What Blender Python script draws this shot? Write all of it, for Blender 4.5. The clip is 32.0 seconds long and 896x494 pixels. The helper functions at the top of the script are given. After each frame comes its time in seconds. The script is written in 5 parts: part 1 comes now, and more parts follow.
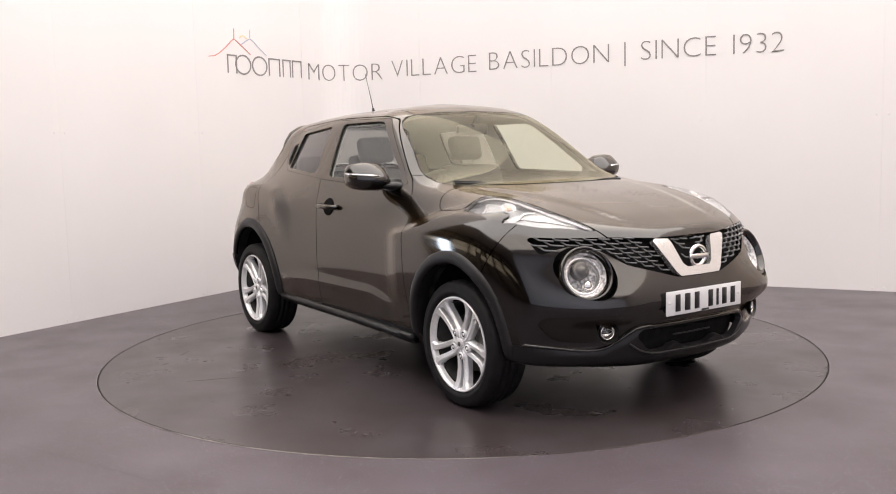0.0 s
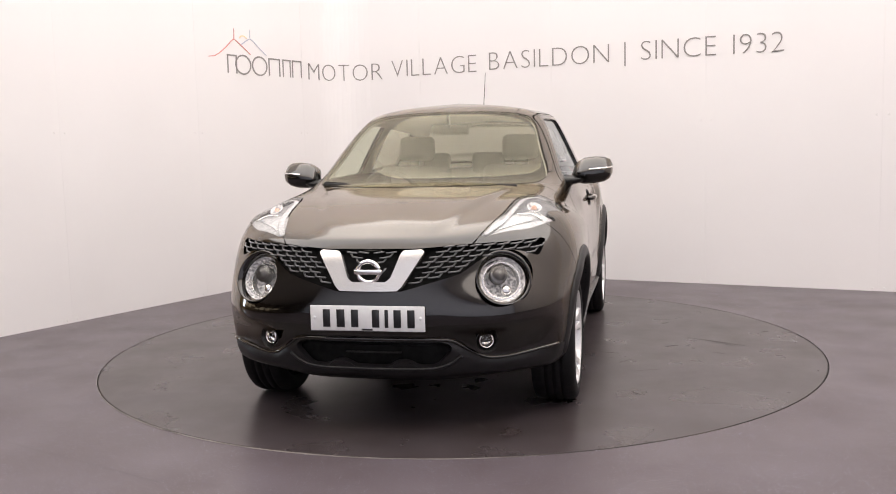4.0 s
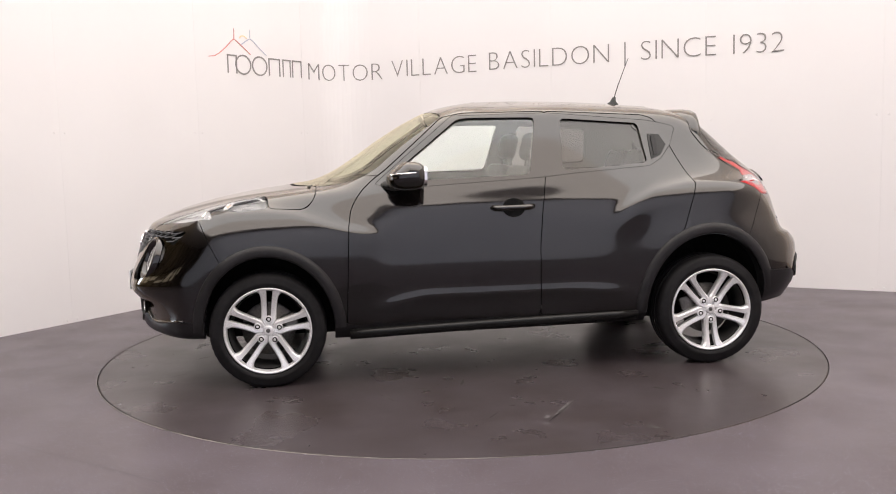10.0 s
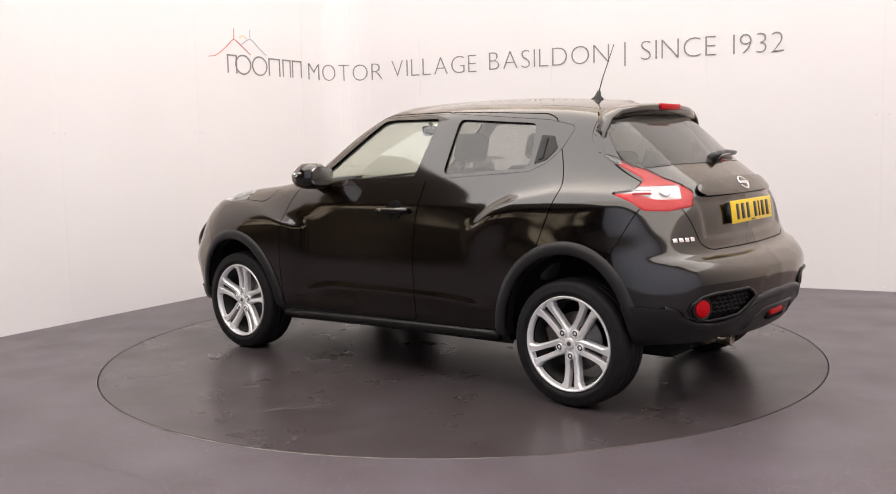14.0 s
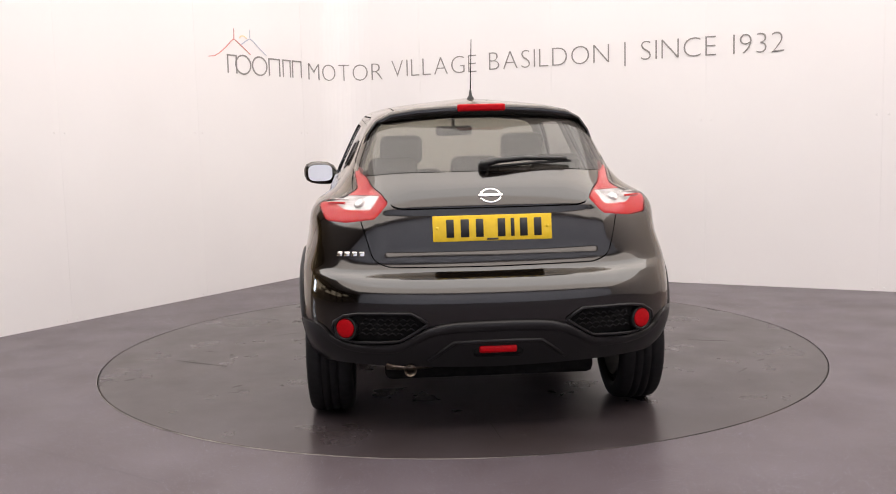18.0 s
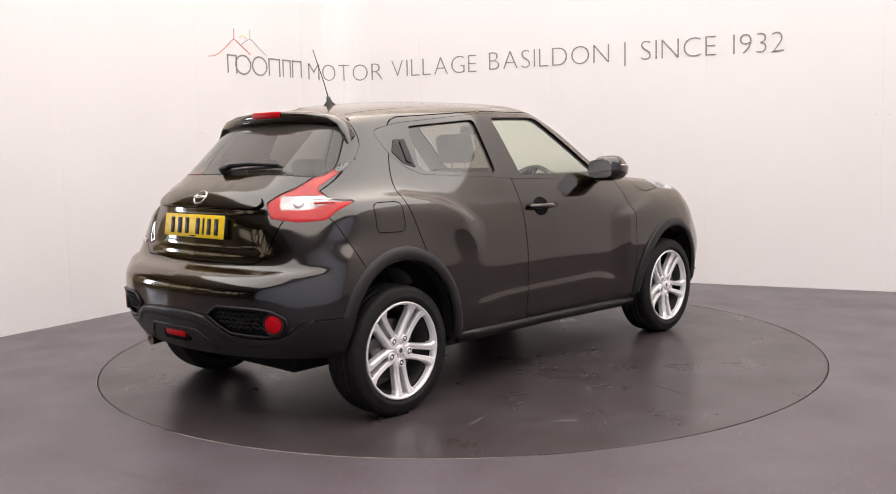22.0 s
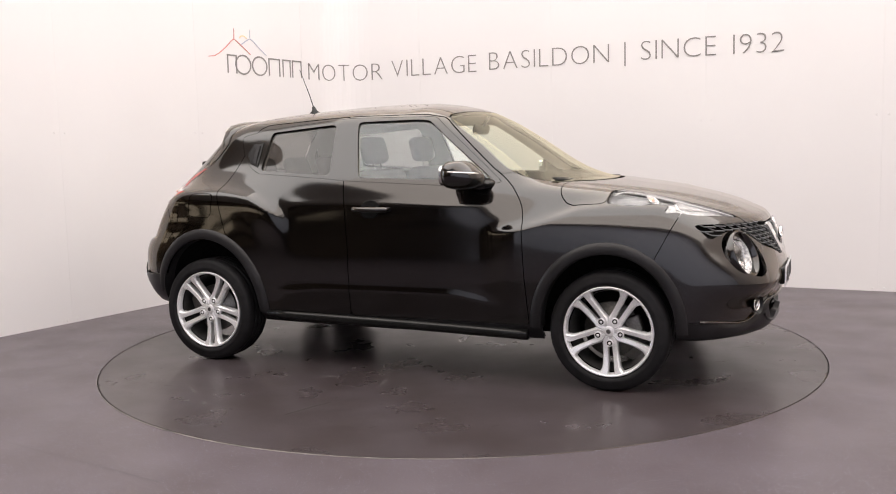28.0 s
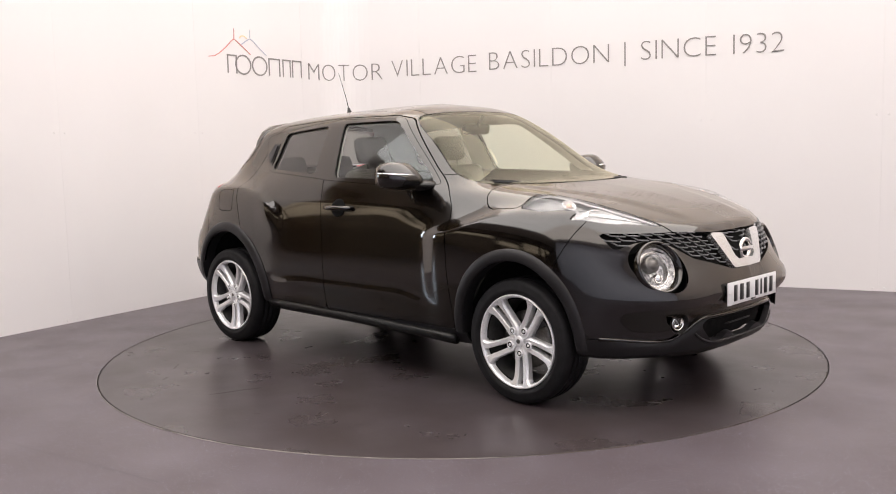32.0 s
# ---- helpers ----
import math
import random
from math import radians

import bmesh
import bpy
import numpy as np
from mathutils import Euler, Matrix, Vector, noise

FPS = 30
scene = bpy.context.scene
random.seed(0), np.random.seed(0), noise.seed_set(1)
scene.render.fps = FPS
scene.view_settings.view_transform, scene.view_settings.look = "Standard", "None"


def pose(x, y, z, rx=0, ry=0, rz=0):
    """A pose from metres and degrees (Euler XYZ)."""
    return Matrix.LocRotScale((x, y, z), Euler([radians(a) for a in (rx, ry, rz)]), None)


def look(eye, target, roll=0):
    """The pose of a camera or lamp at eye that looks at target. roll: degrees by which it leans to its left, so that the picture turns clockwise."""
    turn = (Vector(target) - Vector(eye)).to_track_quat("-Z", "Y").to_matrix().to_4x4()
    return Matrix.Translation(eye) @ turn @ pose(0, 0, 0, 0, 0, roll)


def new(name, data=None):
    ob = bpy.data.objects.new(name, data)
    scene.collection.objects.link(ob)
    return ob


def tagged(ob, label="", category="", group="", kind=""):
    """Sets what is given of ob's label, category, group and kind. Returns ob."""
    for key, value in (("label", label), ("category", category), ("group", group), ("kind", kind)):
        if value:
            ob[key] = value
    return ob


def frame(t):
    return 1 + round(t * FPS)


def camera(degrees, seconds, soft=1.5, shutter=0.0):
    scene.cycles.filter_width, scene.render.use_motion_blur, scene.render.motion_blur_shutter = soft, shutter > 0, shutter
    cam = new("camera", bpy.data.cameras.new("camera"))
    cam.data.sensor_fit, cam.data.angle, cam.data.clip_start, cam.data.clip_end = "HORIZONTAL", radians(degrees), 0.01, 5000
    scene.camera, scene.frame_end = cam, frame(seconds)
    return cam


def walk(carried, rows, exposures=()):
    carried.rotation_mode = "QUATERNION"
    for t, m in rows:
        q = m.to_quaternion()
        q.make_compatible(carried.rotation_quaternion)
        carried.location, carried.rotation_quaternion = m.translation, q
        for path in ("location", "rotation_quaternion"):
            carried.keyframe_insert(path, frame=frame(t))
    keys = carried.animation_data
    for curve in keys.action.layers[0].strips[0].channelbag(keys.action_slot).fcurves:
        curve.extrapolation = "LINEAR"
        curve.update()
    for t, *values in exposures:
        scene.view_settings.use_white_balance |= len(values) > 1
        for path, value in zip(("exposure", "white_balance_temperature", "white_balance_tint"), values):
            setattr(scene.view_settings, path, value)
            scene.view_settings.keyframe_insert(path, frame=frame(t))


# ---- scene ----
# ---- camera: it stands still on its tripod ----
EYE = Vector((0.0, -5.985, 1.295))
cam = camera(51.46, 32.0, soft=1.0)
AIM = Vector((-.01137, .99410, -.10786))
walk(cam, [(0, look(EYE, EYE + AIM, -1.417)), (32, look(EYE, EYE + AIM, -1.417))])

# ---- world and lamps ----
world = bpy.data.worlds.new("hall")
scene.world = world
world.use_nodes = True
world.node_tree.nodes["Background"].inputs[0].default_value = (.9, .85, .8, 1)
world.node_tree.nodes["Background"].inputs[1].default_value = .02
scene.view_settings.exposure = 0.0


def area_lamp(x, y, z, sx, sy, watts, colour=(1, .94, .87), rz=0):
    d = bpy.data.lights.new("unseen_lamp", "AREA")
    d.shape, d.size, d.size_y, d.energy, d.color = "RECTANGLE", sx, sy, watts, colour
    ob = new("unseen_lamp", d)
    ob.matrix_basis = pose(x, y, z, 0, 0, rz)
    return ob


# one broad unseen panel stands for the overhead lamps
area_lamp(1.2, .75, 5.5, 15.4, 8.5, 1370, (1, .948, .915))
# unseen warm panel over the viewing place, added for brown reflections on upper bodywork
area_lamp(1.2, -5.05, 5.5, 15.4, 3.1, 400, (1, .885, .80))
# daylight from the hall's open door
day = area_lamp(-8.2, 1.2, 1.5, .6, 1.4, 50, (.76, .86, 1.0))
day.matrix_basis = look((-8.2, 1.2, 1.5), (0, -1.0, 1.0))
# ---- materials ----
def material(name, colour, rough=.5, metal=0.0, **more):
    m = bpy.data.materials.new(name)
    m.use_nodes = True
    b = m.node_tree.nodes["Principled BSDF"]
    b.inputs["Base Color"].default_value = (*colour, 1)
    b.inputs["Roughness"].default_value = rough
    b.inputs["Metallic"].default_value = metal
    for key, value in more.items():
        b.inputs[key.replace("_", " ")].default_value = value
    return m


def node(m, kind, **values):
    n = m.node_tree.nodes.new(kind)
    for key, value in values.items():
        if key in n.inputs:
            n.inputs[key].default_value = value
    return n


def link(m, a, out, b, inp):
    m.node_tree.links.new(a.outputs[out], b.inputs[inp])


def mottle(m, scale, low, high, what="Base Color", detail=6.0, edges=(.35, .65), dims=None):
    """Noise that shades one input between two values."""
    b = m.node_tree.nodes["Principled BSDF"]
    tex = node(m, "ShaderNodeTexCoord")
    n = node(m, "ShaderNodeTexNoise", Scale=scale, Detail=detail)
    link(m, tex, "Object", n, "Vector")
    if dims:
        mp = node(m, "ShaderNodeMapping")
        mp.inputs["Scale"].default_value = dims
        link(m, tex, "Object", mp, "Vector")
        link(m, mp, "Vector", n, "Vector")
    r = node(m, "ShaderNodeValToRGB")
    e = r.color_ramp.elements
    e[0].position, e[1].position = edges
    e[0].color = (*low, 1) if isinstance(low, tuple) else (low, low, low, 1)
    e[1].color = (*high, 1) if isinstance(high, tuple) else (high, high, high, 1)
    link(m, n, "Fac", r, "Fac")
    link(m, r, "Color", b, what)
    return m


def relief(m, scale, strength, distance=.002, detail=4.0):
    b = m.node_tree.nodes["Principled BSDF"]
    tex = node(m, "ShaderNodeTexCoord")
    n = node(m, "ShaderNodeTexNoise", Scale=scale, Detail=detail)
    bump = node(m, "ShaderNodeBump", Strength=strength, Distance=distance)
    link(m, tex, "Object", n, "Vector")
    link(m, n, "Fac", bump, "Height")
    link(m, bump, "Normal", b, "Normal")
    return m


def glass(name, colour, face=.04, rough=0.0, sheen=(1, 1, 1), haze=0.0):
    """A thin tinted pane: it lets light straight through, reflects by its angle and carries a pale haze put into it."""
    m = bpy.data.materials.new(name)
    m.use_nodes = True
    m.node_tree.nodes.clear()
    out = node(m, "ShaderNodeOutputMaterial")
    clear = node(m, "ShaderNodeBsdfTransparent", Color=(*colour, 1))
    gloss = node(m, "ShaderNodeBsdfGlossy", Color=(*sheen, 1), Roughness=rough)
    lw = node(m, "ShaderNodeLayerWeight", Blend=.5)
    steep = node(m, "ShaderNodeMath")
    steep.operation = "POWER"
    steep.inputs[1].default_value = 5.0
    fr = node(m, "ShaderNodeMath")
    fr.operation = "MULTIPLY_ADD"
    fr.inputs[1].default_value, fr.inputs[2].default_value = 1 - face, face
    link(m, lw, "Facing", steep, 0)
    link(m, steep, "Value", fr, 0)
    mix = node(m, "ShaderNodeMixShader")
    link(m, fr, "Value", mix, 0)
    m.node_tree.links.new(clear.outputs[0], mix.inputs[1])
    m.node_tree.links.new(gloss.outputs[0], mix.inputs[2])
    # even pale film, mixed in for the veil over the panes
    film = node(m, "ShaderNodeBsdfDiffuse", Color=(.62, .56, .50, 1))
    both_ = node(m, "ShaderNodeMixShader")
    both_.inputs[0].default_value = haze
    m.node_tree.links.new(mix.outputs[0], both_.inputs[1])
    m.node_tree.links.new(film.outputs[0], both_.inputs[2])
    m.node_tree.links.new(both_.outputs[0], out.inputs[0])
    return m


PAINT = material("black_pearl_paint", (.0066, .0056, .0060), .38, 1.0, Coat_Weight=1.0, Coat_Roughness=.085, Coat_IOR=1.73, Specular_Tint=(.92, .74, .54, 1))
mottle(PAINT, 900, (.0027, .0022, .0023), (.0115, .0094, .0098), edges=(.45, .72), detail=2)
GAP = material("black_underbody", (.010, .0098, .0105), .8, 0, Specular_IOR_Level=.08)
mottle(GAP, 30, .007, .014)
TRIM = material("black_trim", (.010, .010, .010), .26, 0, Specular_IOR_Level=.32)
mottle(TRIM, 700, .25, .31, "Roughness")
PLASTIC = material("grained_black_plastic", (.0150, .0142, .0155), .44, 0, Specular_IOR_Level=.3)
relief(PLASTIC, 1500, .15, .0005)
mottle(PLASTIC, 8, (.0125, .0118, .0130), (.0180, .0170, .0185))
RUBBER = material("tyre_rubber", (.0100, .0095, .0105), .62, 0, Specular_IOR_Level=.22)
mottle(RUBBER, 25, (.0075, .0072, .0080), (.0125, .0118, .0130))
ALLOY = material("silver_alloy", (.84, .84, .85), .27, .45, Coat_Weight=.5, Coat_Roughness=.08)
mottle(ALLOY, 400, .27, .34, "Roughness")
# silver barrel, its colour darkened to carry the shade behind the spokes
BARREL = material("shade_dark_alloy", (.05, .049, .048), .5, .4)
mottle(BARREL, 30, (.04, .039, .038), (.06, .059, .058))
CHROME = material("chrome", (.86, .85, .84), .07, 1.0)
mottle(CHROME, 300, .06, .10, "Roughness")
STEEL = material("brushed_steel", (.15, .145, .14), .45, 1.0)
mottle(STEEL, 80, (.12, .116, .112), (.18, .175, .17))
WINDSCREEN = glass("windscreen_glass", (.80, .82, .70), .040, sheen=(1, .94, .74), haze=.022)
SIDEGLASS = glass("side_glass", (.92, .965, .93), .080, sheen=(.93, .98, 1), haze=.02)
PRIVACY = glass("privacy_glass", (.31, .30, .292), .060, haze=.025)
REAR_TINT = glass("tinted_rear_glass", (.30, .285, .272), .045, haze=.055)
LENS = glass("lamp_lens", (.97, .97, .97), .025)
REFLECTOR = material("lamp_reflector", (.86, .86, .86), .18, .15)
# strong mottle paints in the glints of the reflector's facets
mottle(REFLECTOR, 75, (.34, .34, .35), (.95, .945, .94), edges=(.40, .60), detail=2)
WHITE_LAMP = material("white_lamp_reflector", (.55, .55, .555), .30, .1)
mottle(WHITE_LAMP, 60, (.30, .30, .31), (.52, .52, .515), detail=2)
RED = material("red_lens", (.42, .002, .007), .35, 0, Specular_IOR_Level=.12)
mottle(RED, 90, (.35, .0015, .005), (.46, .003, .008))
REDCLEAR = material("pale_red_lens", (.42, .045, .05), .35, 0, Specular_IOR_Level=.15)
mottle(REDCLEAR, 5, (.34, .015, .02), (.50, .085, .08))
AMBER = material("pale_amber_bulb", (.75, .45, .30), .2)
mottle(AMBER, 60, (.66, .38, .25), (.80, .52, .38))
SATIN = material("satin_chrome", (.72, .715, .71), .24, .75)
mottle(SATIN, 300, .21, .27, "Roughness")
EDGE = material("patchy_metal_edge", (.16, .14, .125), .4, .6)
# lighter patches stand for the broken highlight along the rim
mottle(EDGE, 1.4, (.018, .015, .014), (.085, .068, .058), edges=(.45, .66))
# pale tone for the highlight painted along the turntable's edge
LIT_EDGE = material("lit_edge_arc", (.26, .24, .22), .5, .2)
mottle(LIT_EDGE, 6, (.12, .11, .10), (.36, .335, .31), edges=(.35, .65))
HOUSING = material("dark_lamp_housing", (.12, .12, .125), .3, .3)
mottle(HOUSING, 22, (.06, .06, .065), (.20, .199, .20))
CLEAR = material("clear_lamp_plastic", (.40, .38, .38), .12, .1, Coat_Weight=1.0, Coat_Roughness=.03)
mottle(CLEAR, 16, (.30, .27, .27), (.52, .50, .49), edges=(.38, .62), dims=(1, 1, 4))
VALANCE = material("satin_black_valance", (.0125, .0118, .0130), .28, 0, Specular_IOR_Level=.32)
mottle(VALANCE, 500, .30, .38, "Roughness")
SEAT = material("charcoal_seat_cloth", (.075, .068, .062), .85)
relief(SEAT, 400, .4, .001)
mottle(SEAT, 15, (.062, .056, .051), (.088, .080, .074))
DASH = material("dark_dashboard", (.022, .021, .020), .6)
relief(DASH, 600, .2, .0006)
mottle(DASH, 10, (.018, .018, .017), (.028, .026, .025))
LINING = material("pale_headlining", (.62, .61, .58), .9)
mottle(LINING, 200, (.58, .57, .54), (.66, .65, .62))
PLATE_WHITE = material("white_plate", (.78, .79, .80), .30)
mottle(PLATE_WHITE, 20, (.74, .75, .76), (.80, .81, .82))
PLATE_YELLOW = material("yellow_plate", (.80, .55, .015), .30)
mottle(PLATE_YELLOW, 20, (.74, .50, .012), (.82, .57, .018))
INK = material("black_plate_ink", (.012, .012, .014), .35)
mottle(INK, 50, .30, .42, "Roughness")
WALL = material("white_wall_panel", (.76, .735, .73), .55)
mottle(WALL, .9, (.75, .725, .72), (.77, .745, .74))
relief(WALL, 140, .05, .0006)
SIGN = material("grey_sign_ink", (.23, .215, .205), .5)
mottle(SIGN, 20, (.21, .195, .185), (.26, .245, .235))
SIGN_RED = material("red_sign_ink", (.62, .20, .17), .5)
mottle(SIGN_RED, 8, (.58, .17, .15), (.68, .26, .22))
SIGN_BLUE = material("blue_grey_sign_ink", (.42, .45, .54), .5)
mottle(SIGN_BLUE, 8, (.38, .41, .50), (.48, .50, .58))
SIGN_YELLOW = material("yellow_sign_ink", (.80, .66, .36), .5)
mottle(SIGN_YELLOW, 8, (.76, .61, .32), (.84, .70, .42))
HALL = material("dark_hall_cladding", (.10, .075, .055), .8)
mottle(HALL, .7, (.09, .071, .055), (.25, .19, .14), edges=(.40, .60))
SKYLIGHT = material("bright_hall_window", (.8, .7, .55), .4, 0, Emission_Color=(1.0, .80, .56, 1), Emission_Strength=.95)
mottle(SKYLIGHT, .5, (.7, .6, .45), (.85, .76, .62))
# the bluish light mirrored in the bodywork is put into this wall's colour
BACK = material("blue_cast_back_wall", (.76, .82, .98), .7)
mottle(BACK, .8, (.72, .78, .93), (.78, .84, .98))
# kept pale so that it bounces light onto the left wall
SIDE = material("pale_side_wall", (.72, .66, .62), .7)
mottle(SIDE, .8, (.69, .63, .59), (.75, .69, .65))
EXHAUST = material("heat_tinted_steel", (.16, .13, .105), .4, 1.0)
mottle(EXHAUST, 40, (.10, .08, .062), (.24, .20, .165))
CEILING = material("white_ceiling", (.78, .74, .68), .8)
mottle(CEILING, 1.0, (.75, .71, .65), (.81, .77, .71))


def floor_material(name, base, flecks, rough, gloss, patchy=.2):
    m = material(name, base, .42, 0, Specular_IOR_Level=gloss)
    b = m.node_tree.nodes["Principled BSDF"]
    tex = node(m, "ShaderNodeTexCoord")
    big = node(m, "ShaderNodeTexNoise", Scale=2.6, Detail=4, Roughness=.55)
    ramp = node(m, "ShaderNodeValToRGB")
    e = ramp.color_ramp.elements
    e[0].position, e[1].position = .3, .7
    e[0].color, e[1].color = (base[0] * (1 - patchy * .8), base[1] * (1 - patchy), base[2] * (1 - patchy * 1.1), 1), (base[0] * (1 + patchy * .9), base[1] * (1 + patchy), base[2] * (1 + patchy * 1.3), 1)
    vor = node(m, "ShaderNodeTexVoronoi", Scale=135.0)
    dot = node(m, "ShaderNodeValToRGB")
    e = dot.color_ramp.elements
    e[0].position, e[1].position = .13, .24
    e[0].color, e[1].color = (1, 1, 1, 1), (0, 0, 0, 1)
    pick = node(m, "ShaderNodeMath")
    pick.operation = "MULTIPLY"
    sep = node(m, "ShaderNodeSeparateColor")
    few = node(m, "ShaderNodeValToRGB")
    e = few.color_ramp.elements
    e[0].position, e[1].position = 1 - flecks, 1 - flecks + .02
    mix = node(m, "ShaderNodeMixRGB")
    tint = node(m, "ShaderNodeMixRGB")
    tint.inputs[1].default_value, tint.inputs[2].default_value = (.16, .17, .30, 1), (.50, .50, .62, 1)
    for n in (big, vor):
        link(m, tex, "Object", n, "Vector")
    link(m, big, "Fac", ramp, "Fac")
    grit = node(m, "ShaderNodeTexNoise", Scale=150.0, Detail=2)
    shade = node(m, "ShaderNodeValToRGB")
    e = shade.color_ramp.elements
    e[0].position, e[1].position = .32, .68
    e[0].color, e[1].color = (.60, .60, .61, 1), (1.0, 1.0, 1.0, 1)
    grain = node(m, "ShaderNodeMixRGB")
    grain.blend_type = "MULTIPLY"
    grain.inputs[0].default_value = 1.0
    link(m, tex, "Object", grit, "Vector")
    link(m, grit, "Fac", shade, "Fac")
    link(m, ramp, "Color", grain, 1)
    link(m, shade, "Color", grain, 2)
    link(m, vor, "Distance", dot, "Fac")
    link(m, vor, "Color", sep, "Color")
    link(m, sep, "Red", few, "Fac")
    link(m, dot, "Color", pick, 0)
    link(m, few, "Color", pick, 1)
    link(m, sep, "Green", tint, 0)
    link(m, tint, "Color", mix, 2)
    link(m, pick, "Value", mix, 0)
    link(m, grain, "Color", mix, 1)
    link(m, mix, "Color", b, "Base Color")
    smear = node(m, "ShaderNodeTexNoise", Scale=2.2, Detail=4, Roughness=.55)
    rr = node(m, "ShaderNodeValToRGB")
    e = rr.color_ramp.elements
    e[0].position, e[1].position = .35, .7
    e[0].color, e[1].color = (rough - .03,) * 3 + (1,), (rough + .06,) * 3 + (1,)
    link(m, tex, "Object", smear, "Vector")
    link(m, smear, "Fac", rr, "Fac")
    link(m, rr, "Color", b, "Roughness")
    fine = node(m, "ShaderNodeTexNoise", Scale=260.0, Detail=3)
    bump = node(m, "ShaderNodeBump", Strength=.12, Distance=.001)
    link(m, tex, "Object", fine, "Vector")
    link(m, fine, "Fac", bump, "Height")
    link(m, bump, "Normal", b, "Normal")
    return m


FLOOR = floor_material("speckled_grey_vinyl", (.111, .0925, .1000), .50, .36, .20, .14)
DISC = floor_material("scuffed_grey_vinyl", (.062, .0508, .0520), .012, .29, .29, .24)
SCUFF = material("pale_scuff", (.10, .092, .090), .55)
mottle(SCUFF, 60, (.065, .056, .056), (.135, .125, .124))
DARKMARK = material("tyre_mark", (.035, .031, .029), .5)
mottle(DARKMARK, 60, (.025, .022, .021), (.06, .054, .05))
# ---- building blocks ----
def mesh(name, verts, faces, normals=None, smooth=True):
    me = bpy.data.meshes.new(name)
    me.from_pydata([tuple(v) for v in verts], [], [tuple(int(i) for i in f) for f in faces])
    me.polygons.foreach_set("use_smooth", [smooth] * len(me.polygons))
    if normals is not None:
        me.normals_split_custom_set_from_vertices([tuple(n) for n in normals])
    me.update()
    return me


def part(name, data, mat, parent=None, label="", m=None):
    """Links a mesh (or a bmesh, which it frees) as one object under a thing or a part."""
    if isinstance(data, bmesh.types.BMesh):
        bm, data = data, bpy.data.meshes.new(name)
        bm.to_mesh(data)
        bm.free()
    if not data.materials:
        data.materials.append(mat)
    ob = new(name, data)
    if parent:
        ob.parent = parent
    if m is not None:
        ob.matrix_basis = m
    return tagged(ob, label)


def block(sx, sy, sz, bevel=.01, seg=2, m=None):
    """A box with rounded edges, centred."""
    bm = bmesh.new()
    bmesh.ops.create_cube(bm, size=1, matrix=Matrix.Diagonal((sx, sy, sz, 1)))
    if bevel:
        bmesh.ops.bevel(bm, geom=bm.edges[:], offset=bevel, segments=seg, profile=.5, affect="EDGES")
    for f in bm.faces:
        f.smooth = True
    if m is not None:
        bm.transform(m)
    return bm


def rings_mesh(name, rings, closed=True, caps=(False, False), smooth=True):
    """Skins rings of equally many points; closed: each ring runs round."""
    n = len(rings[0])
    v = [p for r in rings for p in r]
    f = []
    for i in range(len(rings) - 1):
        for j in range(n if closed else n - 1):
            a, b = i * n + j, i * n + (j + 1) % n
            f.append((a, b, b + n, a + n))
    if caps[0]:
        f.append(tuple(range(n))[::-1])
    if caps[1]:
        f.append(tuple(range((len(rings) - 1) * n, len(rings) * n)))
    return mesh(name, v, f, smooth=smooth)


def turned(name, profile, n=48, smooth=True):
    """A lathe about the y axis; profile of (radius, y)."""
    rings = [[(r * math.cos(a), y, r * math.sin(a)) for a in (2 * math.pi * k / n for k in range(n))] for r, y in profile]
    return rings_mesh(name, rings, smooth=smooth)


def tube(name, path, radius, n=8, taper=None, flat=1.0):
    """A rod along a path; taper: radius at the end; flat squashes it upright."""
    path = [Vector(p) for p in path]
    rings = []
    for i, p in enumerate(path):
        d = (path[min(i + 1, len(path) - 1)] - path[max(i - 1, 0)]).normalized()
        a = d.orthogonal().normalized() if abs(d.z) > .95 else d.cross(Vector((0, 0, 1))).normalized()
        b = a.cross(d)
        r = radius if taper is None else radius + (taper - radius) * i / (len(path) - 1)
        rings.append([p + a * (r * math.cos(k)) + b * (r * flat * math.sin(k)) for k in (2 * math.pi * j / n for j in range(n))])
    return rings_mesh(name, rings, caps=(True, True))


